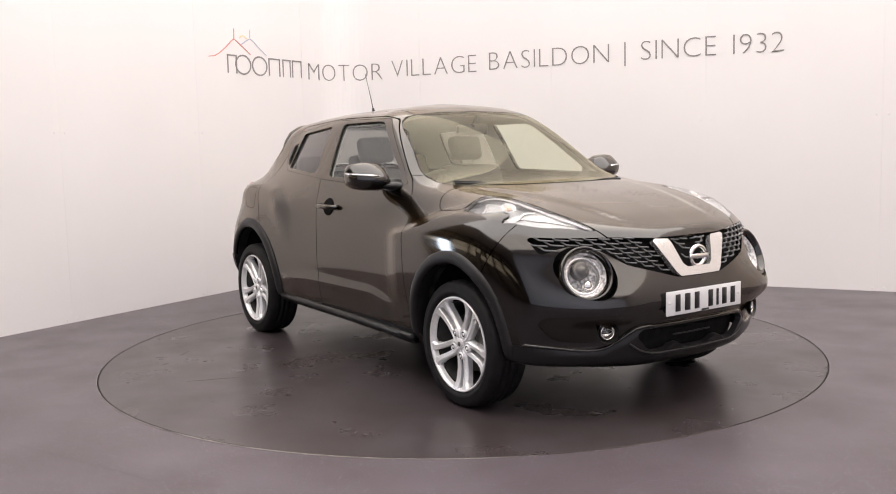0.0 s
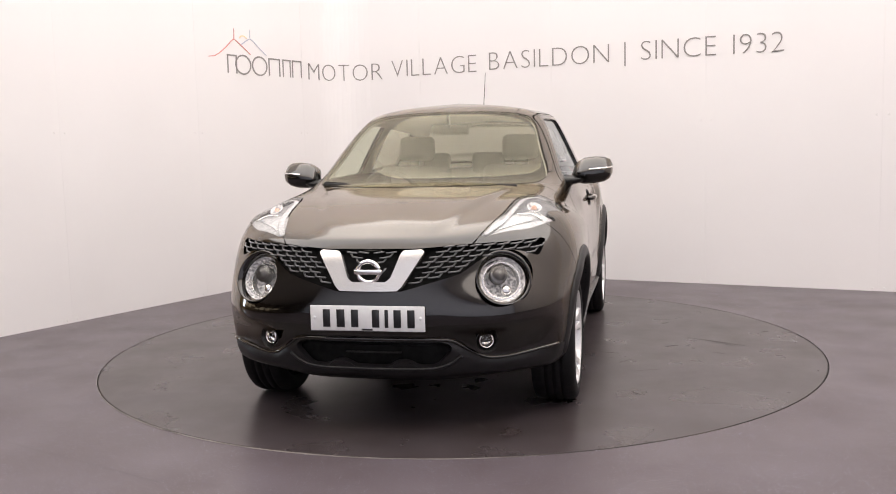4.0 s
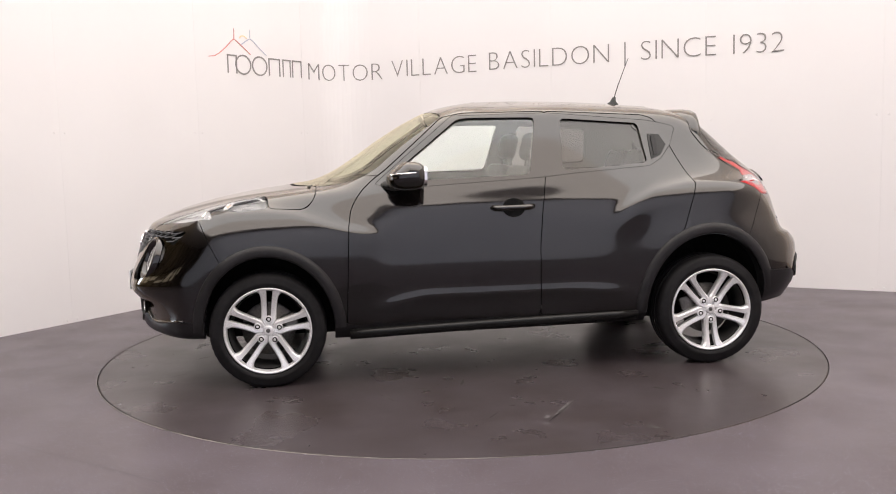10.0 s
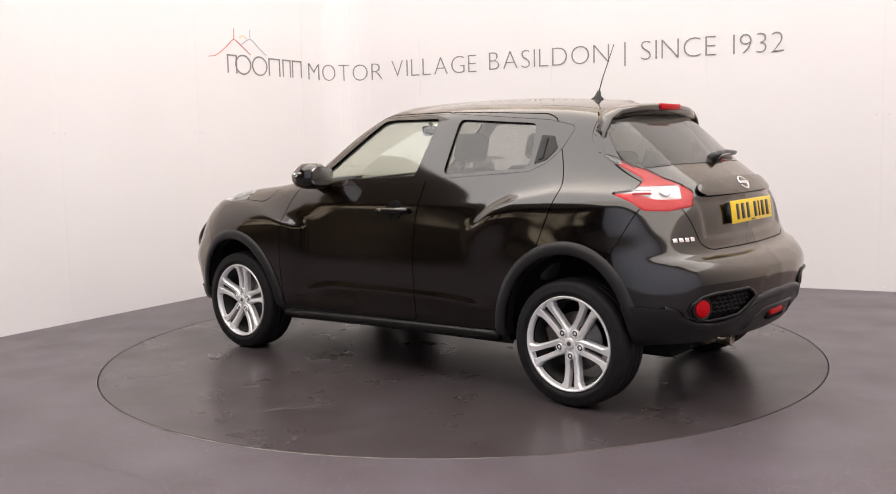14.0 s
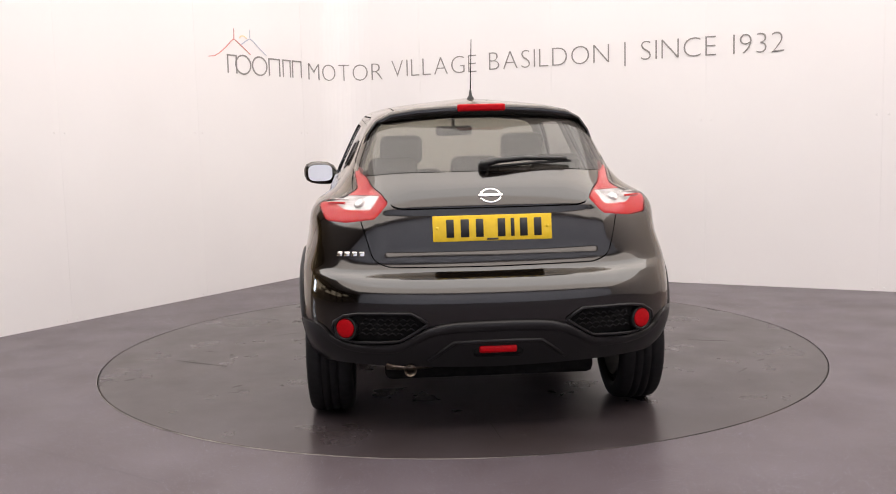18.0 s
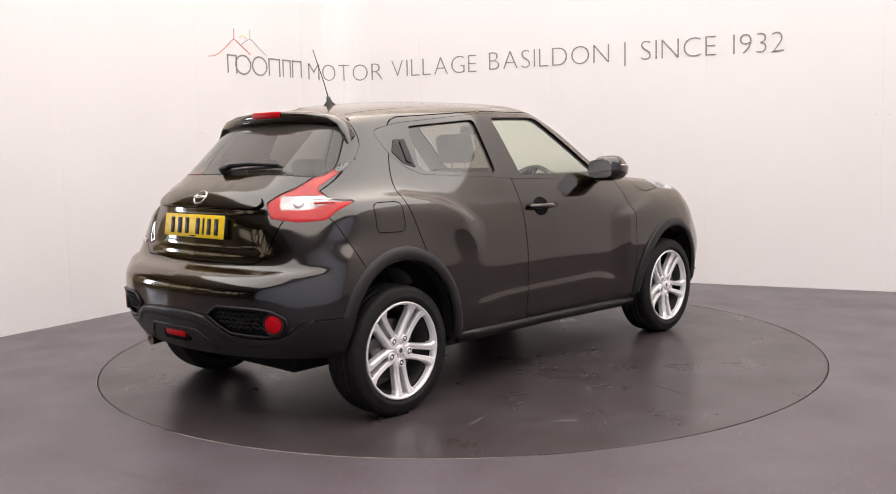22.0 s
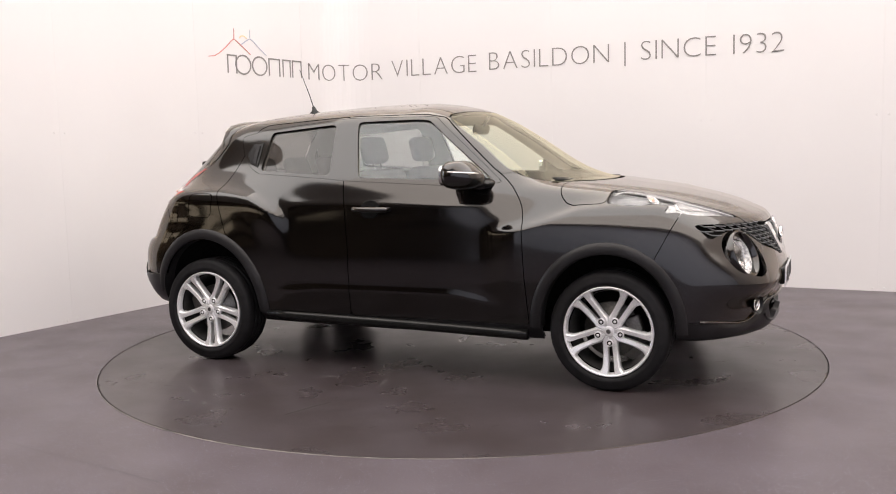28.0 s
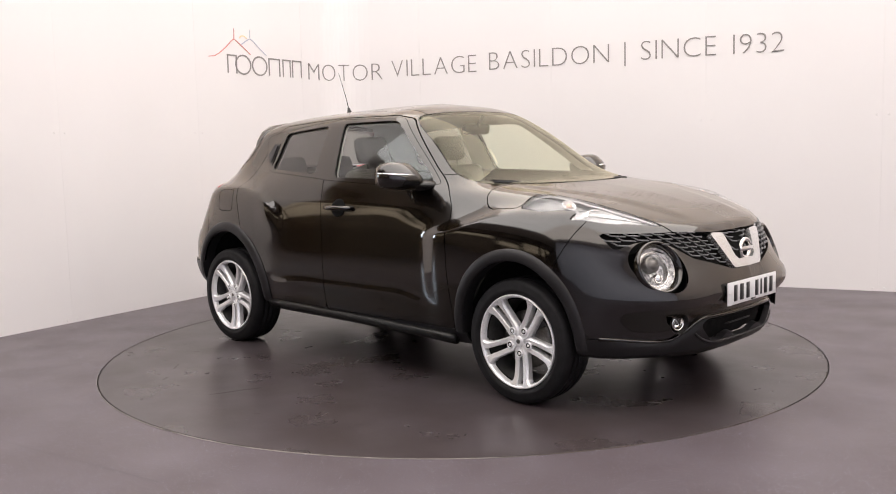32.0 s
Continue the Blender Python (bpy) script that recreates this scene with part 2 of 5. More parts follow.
# ---- cutting a skin into panels ----
class Skin:
    """Points, normals and faces, which can be cut along the nought line of a field on the points."""

    def __init__(self, v, n, f):
        self.v, self.n, self.f = v, n, f

    def cut(self, field):
        """Two skins: where the field is above nought, and the rest."""
        val = field(self.v)
        v, n, made = list(self.v), list(self.n), {}
        sides = ([], [])

        def between(a, b):
            key = (a, b) if a < b else (b, a)
            if key not in made:
                k = val[a] / (val[a] - val[b])
                made[key] = len(v)
                v.append(self.v[a] + (self.v[b] - self.v[a]) * k)
                w = self.n[a] + (self.n[b] - self.n[a]) * k
                n.append(w / (np.linalg.norm(w) + 1e-12))
            return made[key]

        for f in self.f:
            ups = [val[i] > 0 for i in f]
            if all(ups):
                sides[0].append(f)
            elif not any(ups):
                sides[1].append(f)
            else:
                for s in (0, 1):
                    out = []
                    for i, a in enumerate(f):
                        b = f[(i + 1) % len(f)]
                        if ups[i] != bool(s):
                            out.append(a)
                        if ups[i] != ups[(i + 1) % len(f)]:
                            out.append(between(a, b))
                    if len(out) > 2:
                        sides[s].append(tuple(out))
        v, n = np.array(v), np.array(n)
        return Skin(v, n, sides[0]).tidy(), Skin(v, n, sides[1]).tidy()

    def tidy(self):
        used = sorted({i for f in self.f for i in f})
        at = {i: k for k, i in enumerate(used)}
        if not used:
            return Skin(np.zeros((0, 3)), np.zeros((0, 3)), [])
        return Skin(self.v[used], self.n[used], [tuple(at[i] for i in f) for f in self.f])

    def take(self, field, gap=.004):
        """The piece inside the field and what is left, with a joint between."""
        inner = self.cut(lambda v: field(v) - gap / 2)[0]
        outer = self.cut(lambda v: field(v) + gap / 2)[1]
        return inner, outer

    def mirrored(self):
        k = np.array([1, -1, 1])
        return Skin(self.v * k, self.n * k, [tuple(reversed(f)) for f in self.f])

    def whole(self):
        """Both halves, joined along the middle."""
        o = self.mirrored()
        mid = [i for i in range(len(self.v)) if abs(self.v[i][1]) < 1e-5]
        same = set(mid)
        n = len(self.v)
        v, nn = np.concatenate([self.v, o.v]), np.concatenate([self.n, o.n])
        for i in mid:
            nn[i][1] = 0
        return Skin(v, nn, self.f + [tuple(i if i in same else i + n for i in f) for f in o.f]).tidy()

    def moved(self, d):
        return Skin(self.v + self.n * d, self.n, self.f)

    def mesh(self, name, thick=.012):
        """A mesh, with its rims turned inwards."""
        v, nn, f = list(self.v), list(self.n), list(self.f)
        if thick:
            count = {}
            for face in self.f:
                for i, a in enumerate(face):
                    count[(a, face[(i + 1) % len(face)])] = 1
            rim = {}
            for (a, b) in [e for e in count if (e[1], e[0]) not in count]:
                if abs(v[a][1]) < 1e-5 and abs(v[b][1]) < 1e-5:
                    continue
                ids = []
                for i in (a, b):
                    if i not in rim:
                        rim[i] = (len(v), len(v) + 1)
                        v += [self.v[i], self.v[i] - self.n[i] * thick]
                        nn += [np.zeros(3)] * 2
                    ids.append(rim[i])
                f.append((ids[1][0], ids[0][0], ids[0][1], ids[1][1]))
        return mesh(name, v, f, nn)


def rounded(pts, r):
    """The outline with its corners rounded off by about r."""
    p, out = [Vector(q) for q in pts], []
    for i, q in enumerate(p):
        a, b = p[i - 1] - q, p[(i + 1) % len(p)] - q
        k = min(r, .45 * a.length, .45 * b.length)
        s, e = q + a.normalized() * k, q + b.normalized() * k
        for t in (0, .25, .5, .75, 1):
            out.append(s * (1 - t) ** 2 + q * (2 * t * (1 - t)) + e * t * t)
    return np.array([tuple(q) for q in out])


def inside(pts, u, w, r=.03):
    """Distance into a rounded outline, positive within it."""
    p = rounded(pts, r)
    best, odd = np.full(len(u), 9.0), np.zeros(len(u), bool)
    for (ax, ay), (bx, by) in zip(p, np.roll(p, -1, 0)):
        dx, dy = bx - ax, by - ay
        k = np.clip(((u - ax) * dx + (w - ay) * dy) / (dx * dx + dy * dy + 1e-12), 0, 1)
        best = np.minimum(best, np.hypot(u - ax - k * dx, w - ay - k * dy))
        odd ^= ((ay > w) != (by > w)) & (u < dx * (w - ay) / (dy if abs(dy) > 1e-12 else 1e-12) + ax)
    return np.where(odd, best, -best)


def side_view(pts, y0=.3, x0=-9, x1=9, r=.03):
    return lambda v: np.minimum.reduce([inside(pts, v[:, 0], v[:, 2], r), v[:, 1] - y0, v[:, 0] - x0, x1 - v[:, 0]])


def front_view(pts, x0, r=.03):
    return lambda v: np.minimum(inside(pts, np.abs(v[:, 1]), v[:, 2], r), v[:, 0] - x0)


def rear_view(pts, x0, r=.03):
    return lambda v: np.minimum(inside(pts, np.abs(v[:, 1]), v[:, 2], r), x0 - v[:, 0])


def top_view(pts, z0, r=.03):
    return lambda v: np.minimum(inside(pts, v[:, 0], np.abs(v[:, 1]), r), v[:, 2] - z0)


def half_plane(x, z, dx, dz):
    """Above nought ahead of a line through (x, z) that rises along (dx, dz) in the side view."""
    k = math.hypot(dx, dz)
    return lambda v: ((v[:, 0] - x) * dz - (v[:, 2] - z) * dx) / k
# ---- the car's shape: style lines from the middle of the nose, round the side, to the middle of the tail ----
STYLE = []


def style(*pts):
    STYLE.append([tuple(p) for p in pts])


# under edge
style((1.96, 0, .25), (1.93, .30, .25), (1.82, .55, .262), (1.72, .70, .272), (1.64, .76, .278), (1.265, .77, .26), (.86, .77, .245), (.45, .77, .25), (0, .77, .25),
      (-.45, .77, .255), (-.86, .77, .26), (-1.265, .79, .28), (-1.62, .76, .345), (-1.77, .67, .355), (-1.85, .50, .35), (-1.90, .25, .345), (-1.91, 0, .34))
# lip and sill
style((2.03, 0, .30), (2.01, .30, .30), (1.895, .56, .30), (1.785, .72, .30), (1.65, .81, .31), (1.265, .83, .32), (.86, .825, .32), (.45, .82, .32), (0, .815, .32),
      (-.45, .82, .32), (-.86, .83, .33), (-1.265, .845, .36), (-1.63, .81, .40), (-1.80, .71, .43), (-1.905, .51, .44), (-1.955, .26, .44), (-1.97, 0, .44))
# bumper and door bottom
style((2.07, 0, .45), (2.045, .30, .45), (1.925, .57, .44), (1.80, .745, .45), (1.65, .835, .45), (1.265, .86, .45), (.86, .845, .45), (.45, .83, .45), (0, .825, .45),
      (-.45, .83, .45), (-.86, .85, .46), (-1.265, .868, .48), (-1.63, .845, .50), (-1.82, .735, .53), (-1.935, .52, .54), (-1.985, .27, .54), (-2.0, 0, .54))
style((2.095, 0, .57), (2.08, .30, .565), (2.02, .58, .555), (1.85, .75, .57), (1.635, .84, .60), (1.265, .868, .60), (.86, .857, .60), (.45, .846, .60), (0, .844, .60),
      (-.45, .847, .60), (-.86, .859, .61), (-1.265, .875, .63), (-1.62, .85, .64), (-1.80, .735, .66), (-1.92, .52, .67), (-1.97, .27, .67), (-1.985, 0, .67))
# headlamps and handles
style((2.04, 0, .74), (2.015, .30, .74), (1.91, .58, .735), (1.77, .74, .74), (1.61, .83, .75), (1.265, .862, .76), (.86, .853, .74), (.45, .842, .74), (0, .840, .74),
      (-.45, .842, .74), (-.86, .857, .75), (-1.265, .87, .77), (-1.60, .835, .77), (-1.75, .715, .77), (-1.820, .52, .77), (-1.857, .27, .77), (-1.870, 0, .77))
style((1.985, 0, .86), (1.965, .30, .855), (1.84, .57, .86), (1.715, .71, .87), (1.575, .79, .88), (1.265, .83, .89), (.86, .842, .87), (.45, .835, .86), (0, .833, .86),
      (-.45, .834, .86), (-.86, .845, .87), (-1.265, .84, .89), (-1.57, .795, .89), (-1.69, .725, .88), (-1.795, .52, .88), (-1.838, .27, .88), (-1.85, 0, .88))
# shoulder and bonnet edge
style((1.90, 0, .915), (1.87, .28, .92), (1.75, .50, .94), (1.625, .62, .968), (1.50, .70, 1.0), (1.265, .755, .99), (.86, .79, .97), (.45, .818, .96), (0, .818, .955),
      (-.45, .815, .965), (-.86, .813, .985), (-1.265, .79, 1.02), (-1.50, .765, 1.025), (-1.635, .68, 1.01), (-1.768, .50, .99), (-1.820, .26, .99), (-1.834, 0, .99))
style((1.45, 0, 1.04), (1.42, .25, 1.04), (1.35, .45, 1.045), (1.27, .56, 1.05), (1.20, .62, 1.055), (1.08, .675, 1.055), (.84, .75, 1.045), (.45, .790, 1.04), (0, .793, 1.045),
      (-.45, .79, 1.05), (-.86, .765, 1.07), (-1.20, .725, 1.095), (-1.41, .69, 1.10), (-1.54, .62, 1.095), (-1.695, .46, 1.10), (-1.755, .24, 1.10), (-1.77, 0, 1.10))
# waist and windscreen base
style((.965, 0, 1.082), (.95, .25, 1.082), (.90, .45, 1.082), (.845, .57, 1.085), (.785, .64, 1.09), (.715, .69, 1.095), (.60, .727, 1.10), (.36, .755, 1.12), (0, .762, 1.12),
      (-.40, .76, 1.135), (-.80, .715, 1.16), (-1.10, .66, 1.18), (-1.30, .64, 1.18), (-1.455, .60, 1.172), (-1.60, .46, 1.17), (-1.65, .23, 1.17), (-1.66, 0, 1.17))
# middle of the glass
style((.645, 0, 1.318), (.63, .24, 1.312), (.595, .42, 1.305), (.555, .53, 1.30), (.515, .59, 1.295), (.465, .63, 1.288), (.39, .655, 1.28), (.22, .675, 1.28), (-.03, .685, 1.285),
      (-.40, .685, 1.29), (-.78, .645, 1.30), (-1.05, .60, 1.305), (-1.23, .59, 1.30), (-1.37, .555, 1.29), (-1.475, .43, 1.29), (-1.51, .22, 1.29), (-1.52, 0, 1.29))
# top of the glass
style((.305, 0, 1.51), (.295, .22, 1.505), (.265, .38, 1.495), (.235, .48, 1.485), (.205, .53, 1.475), (.165, .56, 1.46), (.115, .575, 1.452), (0, .585, 1.45), (-.15, .595, 1.455),
      (-.42, .60, 1.455), (-.77, .57, 1.44), (-1.01, .54, 1.43), (-1.19, .535, 1.42), (-1.295, .50, 1.41), (-1.36, .39, 1.40), (-1.38, .20, 1.40), (-1.385, 0, 1.40))
# roof edge
style((.12, 0, 1.55), (.11, .20, 1.547), (.09, .34, 1.54), (.06, .41, 1.53), (.03, .45, 1.525), (0, .475, 1.52), (-.03, .49, 1.515), (-.10, .50, 1.515), (-.22, .505, 1.52),
      (-.45, .505, 1.52), (-.75, .485, 1.51), (-.97, .455, 1.50), (-1.09, .435, 1.49), (-1.17, .40, 1.48), (-1.255, .32, 1.475), (-1.28, .17, 1.475), (-1.285, 0, 1.475))
# ridge of the roof
style(*[(x, 0, 1.569 - .055 * (x + .22) ** 2) for x in (-.02, -.05, -.08, -.11, -.14, -.17, -.20, -.26, -.34, -.50, -.70, -.86, -.95, -1.02, -1.08, -1.12, -1.16)])


def spline(a, n):
    """Catmull-Rom through the rows of a, n steps from each to the next."""
    e = np.concatenate([2 * a[:1] - a[1:2], a, 2 * a[-1:] - a[-2:-1]])
    t = (np.arange(n) / n).reshape(-1, *[1] * (a.ndim - 1))
    out = []
    for i in range(len(a) - 1):
        p, q, r, s = e[i:i + 4]
        out.append(.5 * (2 * q + (r - p) * t + (2 * p - 5 * q + 4 * r - s) * t * t + (3 * q - p - 3 * r + s) * t ** 3))
    return np.concatenate(out + [a[-1:]])


def step(a, b, v):
    k = np.clip((v - a) / (b - a), 0, 1)  # a may lie above b
    return k * k * (3 - 2 * k)


def body_grid():
    g = spline(np.array(STYLE, float), 9)
    g = spline(g.transpose(1, 0, 2), 12)
    # ease the waves between the lines, most over the glass and the roof
    weight = np.interp(np.arange(g.shape[1]), (0, 50, 66, 108), (.10, .25, 1, 1))[None, :, None]
    for _ in range(34):
        h = g.copy()
        h[1:-1] = (g[:-2] + 2 * g[1:-1] + g[2:]) / 4
        k = h.copy()
        k[:, 1:-1] = (h[:, :-2] + 2 * h[:, 1:-1] + h[:, 2:]) / 4
        g = g + (k - g) * weight
    g[0, :, 1] = g[-1, :, 1] = 0
    x, y, z = g[..., 0], g[..., 1], g[..., 2]
    side = step(.55, .72, y)
    # crests of the wings, which run out on the doors
    for xs, zs, lo, hi, amp, fall, rise in (((.55, .69, .81, .96, 1.10, 1.265, 1.5, 1.7), (.80, .826, .845, .891, .94, .962, .955, .92), (.58, .76), (1.45, 1.7), .030, .44, .030),
                                            ((-1.75, -1.5, -1.265, -1.15, -.94, -.80, -.72, -.6), (1.035, 1.045, 1.052, 1.05, 1.012, .95, .90, .82), (-1.72, -1.48), (-.84, -.62), .034, .13, .030)):
        zc = np.interp(x, xs, zs)
        s = zc - z
        bump = np.where(s < 0, np.exp(-(np.abs(s) / rise) ** 1.6), np.exp(-(s / fall) ** 2))
        y += side * bump * amp * step(lo[0], lo[1], x) * (1 - step(hi[0], hi[1], x))
    # swage low on the doors
    s = .476 - .055 * step(.35, .75, x) - .02 * step(-.4, -.8, x) - z
    bump = np.where(s < 0, np.exp(-(np.abs(s) / .024) ** 1.4), np.exp(-(np.abs(s) / .10) ** 1.3))
    y += side * bump * .012 * step(-.85, -.6, x) * (1 - step(.5, .75, x))
    # crease at the height of the handles
    s = .972 - .012 * x - z
    y += side * .0045 * np.where(s < 0, np.exp(-(np.abs(s) / .030) ** 1.3), np.exp(-(np.abs(s) / .060) ** 1.3)) * step(-.80, -.62, x) * (1 - step(.45, .62, x))
    # scoop over the front lip
    s = z - np.interp(y, (0, .34, .39, .50, .60, .75), (.446, .446, .42, .352, .354, .376))
    bump = np.where(s < 0, np.exp(-(s / .012) ** 2), np.exp(-(s / .075) ** 2))
    x -= .019 * bump * step(1.45, 1.62, x) * step(.82, .66, y)
    # ledge along the top of the rear bumper
    s = .728 + .012 * step(.5, .8, y) - z
    bump = np.where(s < 0, np.exp(-(s / .013) ** 2), np.exp(-(s / .11) ** 2))
    x -= .026 * bump * step(-1.62, -1.78, x)
    # the number plate's hollow in the tailgate
    hollow = step(1.02, 1.005, z) * step(.815, .84, z) * step(.50, .46, y) * step(-1.70, -1.75, x)
    x += .011 * hollow
    # raised middle of the bonnet
    edge = .25 + .28 * (1.95 - x) / .95
    z += .010 * (1 - step(-.03, .05, y - edge)) * step(1.0, 1.12, x) * (1 - step(1.78, 1.95, x)) * step(.88, .93, z)
    return g


def grid_normals(g):
    n = np.cross(np.gradient(g, axis=0), np.gradient(g, axis=1))
    n /= np.linalg.norm(n, axis=-1, keepdims=True) + 1e-12
    return n
# ---- the showroom ----
CORNER = Vector((-1.22, 4.08))
LEFT = Vector((-.519, -.855))
RIGHT = Vector((.896, -.444))
BEND = .42
ROOM_H = 5.6


def wall_line(s):
    """Plan place and inward normal at s metres from the corner: below nought on one wall, above on the other."""
    a, b = CORNER + LEFT * BEND, CORNER + RIGHT * BEND
    if s <= -BEND:
        p, d = CORNER - LEFT * s, -LEFT
    elif s >= BEND:
        p, d = CORNER + RIGHT * s, RIGHT
    else:
        t = (s + BEND) / (2 * BEND)
        p = a * (1 - t) ** 2 + CORNER * (2 * t * (1 - t)) + b * t * t
        d = (CORNER - a) * (1 - t) + (b - CORNER) * t
        d = d.normalized()
    return p, Vector((d.y, -d.x))


def wall_panel(name, s0, s1, z0, z1, thick=.03, n=1):
    """One board of the wall between two places along it."""
    front, back = [], []
    for i in range(n + 1):
        p, q = wall_line(s0 + (s1 - s0) * i / n)
        front.append(p)
        back.append(p - q * thick)
    g = .0012
    rings = [[(*(p), z) for p in front + back[::-1]] for z in (z0 + g, z1 - g)]
    return rings_mesh(name, rings, caps=(True, True), smooth=False)


wall_a = tagged(new("wall_left"), "white panelled showroom wall beside the turntable", "wall", kind="structure")
wall_b = tagged(new("wall_right"), "white panelled showroom wall with a lettered sign", "wall", kind="structure")
JOINTS = (-4.6, -3.46, -2.05, -.62, .97, 2.395, 3.846, 5.27, 6.7, 8.2)
for edge, nxt in zip(JOINTS, JOINTS[1:]):
    part("panel", wall_panel("panel", edge + .0003, nxt - .0003, -.01, ROOM_H, n=24 if edge < 0 < nxt else 1), WALL, wall_a if edge < -.7 else wall_b)
screw = turned("screw", [(0, .004), (.006, .004), (.009, .0015), (.010, 0)], 10)
for s in JOINTS[1:-1]:
    for z in (.025, 1.468, 2.95):
        for d in (-.045, .045):
            p, q = wall_line(s + d)
            part("screw", screw, WALL, wall_a if s < -.7 else wall_b, m=pose(p.x, p.y, z, 0, 0, math.degrees(math.atan2(q.y, q.x)) - 90))


def slab(name, corners, z0, z1, mat, label, category):
    rings = [[(x, y, z) for x, y in corners] for z in (z0, z1)]
    return tagged(part(name, rings_mesh(name, rings, caps=(True, True), smooth=False), mat), label, category, kind="structure")


RING = 2.23
HOLE = RING + .004
n = 128
circle = [(HOLE * math.cos(2 * math.pi * k / n), HOLE * math.sin(2 * math.pi * k / n)) for k in range(n)]


def square(x, y, r):
    k = r / max(abs(x), abs(y))
    return x * k, y * k


floor_rings = [[(*circle[k], -.03) for k in range(n)], [(*circle[k], 0) for k in range(n)], [(*square(*circle[k], 12.0), 0) for k in range(n)]]
floor = tagged(part("floor", rings_mesh("floor", floor_rings, smooth=False), FLOOR), "dark grey speckled vinyl floor round a turntable", "floor", kind="structure")
for x0, y0, x1, y1 in ((1.50, -1.69, 2.9, -2.26), (-2.3, -1.74, -1.2, -2.44)):
    d = Vector((x1 - x0, y1 - y0)).normalized() * .0013
    part("floor_seam", rings_mesh("floor_seam", [[(x0 - d.y, y0 + d.x, .0008), (x1 - d.y, y1 + d.x, .0008)], [(x0 + d.y, y0 - d.x, .0008), (x1 + d.y, y1 - d.x, .0008)]], closed=False, smooth=False), DARKMARK, floor, "thin dark joint")
slab("pit", [(x * 1.01, y * 1.01) for x, y in circle], -.06, -.035, GAP, "dark pit under the turntable", "floor")
# unseen wall, placed where the doors' reflections turn from floor to wall
slab("wall_back", [(-7.2, -7.9), (9.0, -7.9), (9.0, -8.1), (-7.2, -8.1)], 0, ROOM_H, BACK, "unseen pale blue wall added for the car's reflections", "wall")
# unseen wall, added to close the room for bounced light
slab("wall_side", [(6.2, .6), (6.4, .7), (9.3, -7.9), (9.1, -8.0)], 0, ROOM_H, SIDE, "unseen pale side wall added for bounced light and reflections", "wall")
hall = slab("wall_hall", [(-12, -12), (-11.8, -12), (-11.8, 12), (-12, 12)], 0, ROOM_H, HALL, "dark clad wall of the hall beyond with a row of windows", "wall")
for k in range(9):
    y = -8.2 + 1.55 * k
    for row, (z0, z1) in enumerate(((1.9, 2.72), (2.80, 3.62))):
        if (5 * k + row) % 4 == 0:
            continue
        part("window_pane", block(.03, 1.30, z1 - z0, .004, 1, m=pose(-11.78, y, (z0 + z1) / 2)), SKYLIGHT, hall, "bright hall window pane")
    part("post", block(.16, .16, ROOM_H, .01, 1, m=pose(-11.3, y + .775, ROOM_H / 2)), GAP, hall, "dark steel post")
    part("brace", tube("brace", [(-11.3, y + .775, 2.2), (-11.3, y + (0 if k % 2 else 1.5), 3.75)], .045, 6), GAP, hall, "dark steel brace")
part("rail", block(.14, 14.0, .18, .01, 1, m=pose(-11.3, -2.0, 3.75)), GAP, hall, "dark steel rail")
slab("wall_hall_back", [(-11.8, -12), (12, -12), (12, -11.8), (-11.8, -11.8)], 0, ROOM_H, HALL, "tan clad wall of the hall beyond", "wall")
slab("ceiling", [(-12, -12), (12, -12), (12, 12), (-12, 12)], ROOM_H, ROOM_H + .1, CEILING, "pale hall ceiling", "ceiling")


# ---- the sign on the wall ----
sign = tagged(new("wall_sign"), "thin grey lettering and a small roof emblem on the white wall", "sign")


def on_wall(s, z, lift):
    p, q = wall_line(s)
    return (p.x + q.x * lift, p.y + q.y * lift, z)


def stroke(name, pts, width, mat, ends=(1.0, 1.0), label=""):
    """A thin raised line through (s, z) places on the wall."""
    pts = [Vector(p) for p in pts]
    rings = []
    for i, p in enumerate(pts):
        d = (pts[min(i + 1, len(pts) - 1)] - pts[max(i - 1, 0)]).normalized()
        w = width / 2 * (ends[0] + (ends[1] - ends[0]) * i / (len(pts) - 1))
        a, b = p + Vector((-d.y, d.x)) * w, p - Vector((-d.y, d.x)) * w
        rings.append([on_wall(a.x, a.y, .0005), on_wall(a.x, a.y, .004), on_wall(b.x, b.y, .004), on_wall(b.x, b.y, .0005)])
    return part(name, rings_mesh(name, rings, caps=(True, True), smooth=False), mat, sign, label)


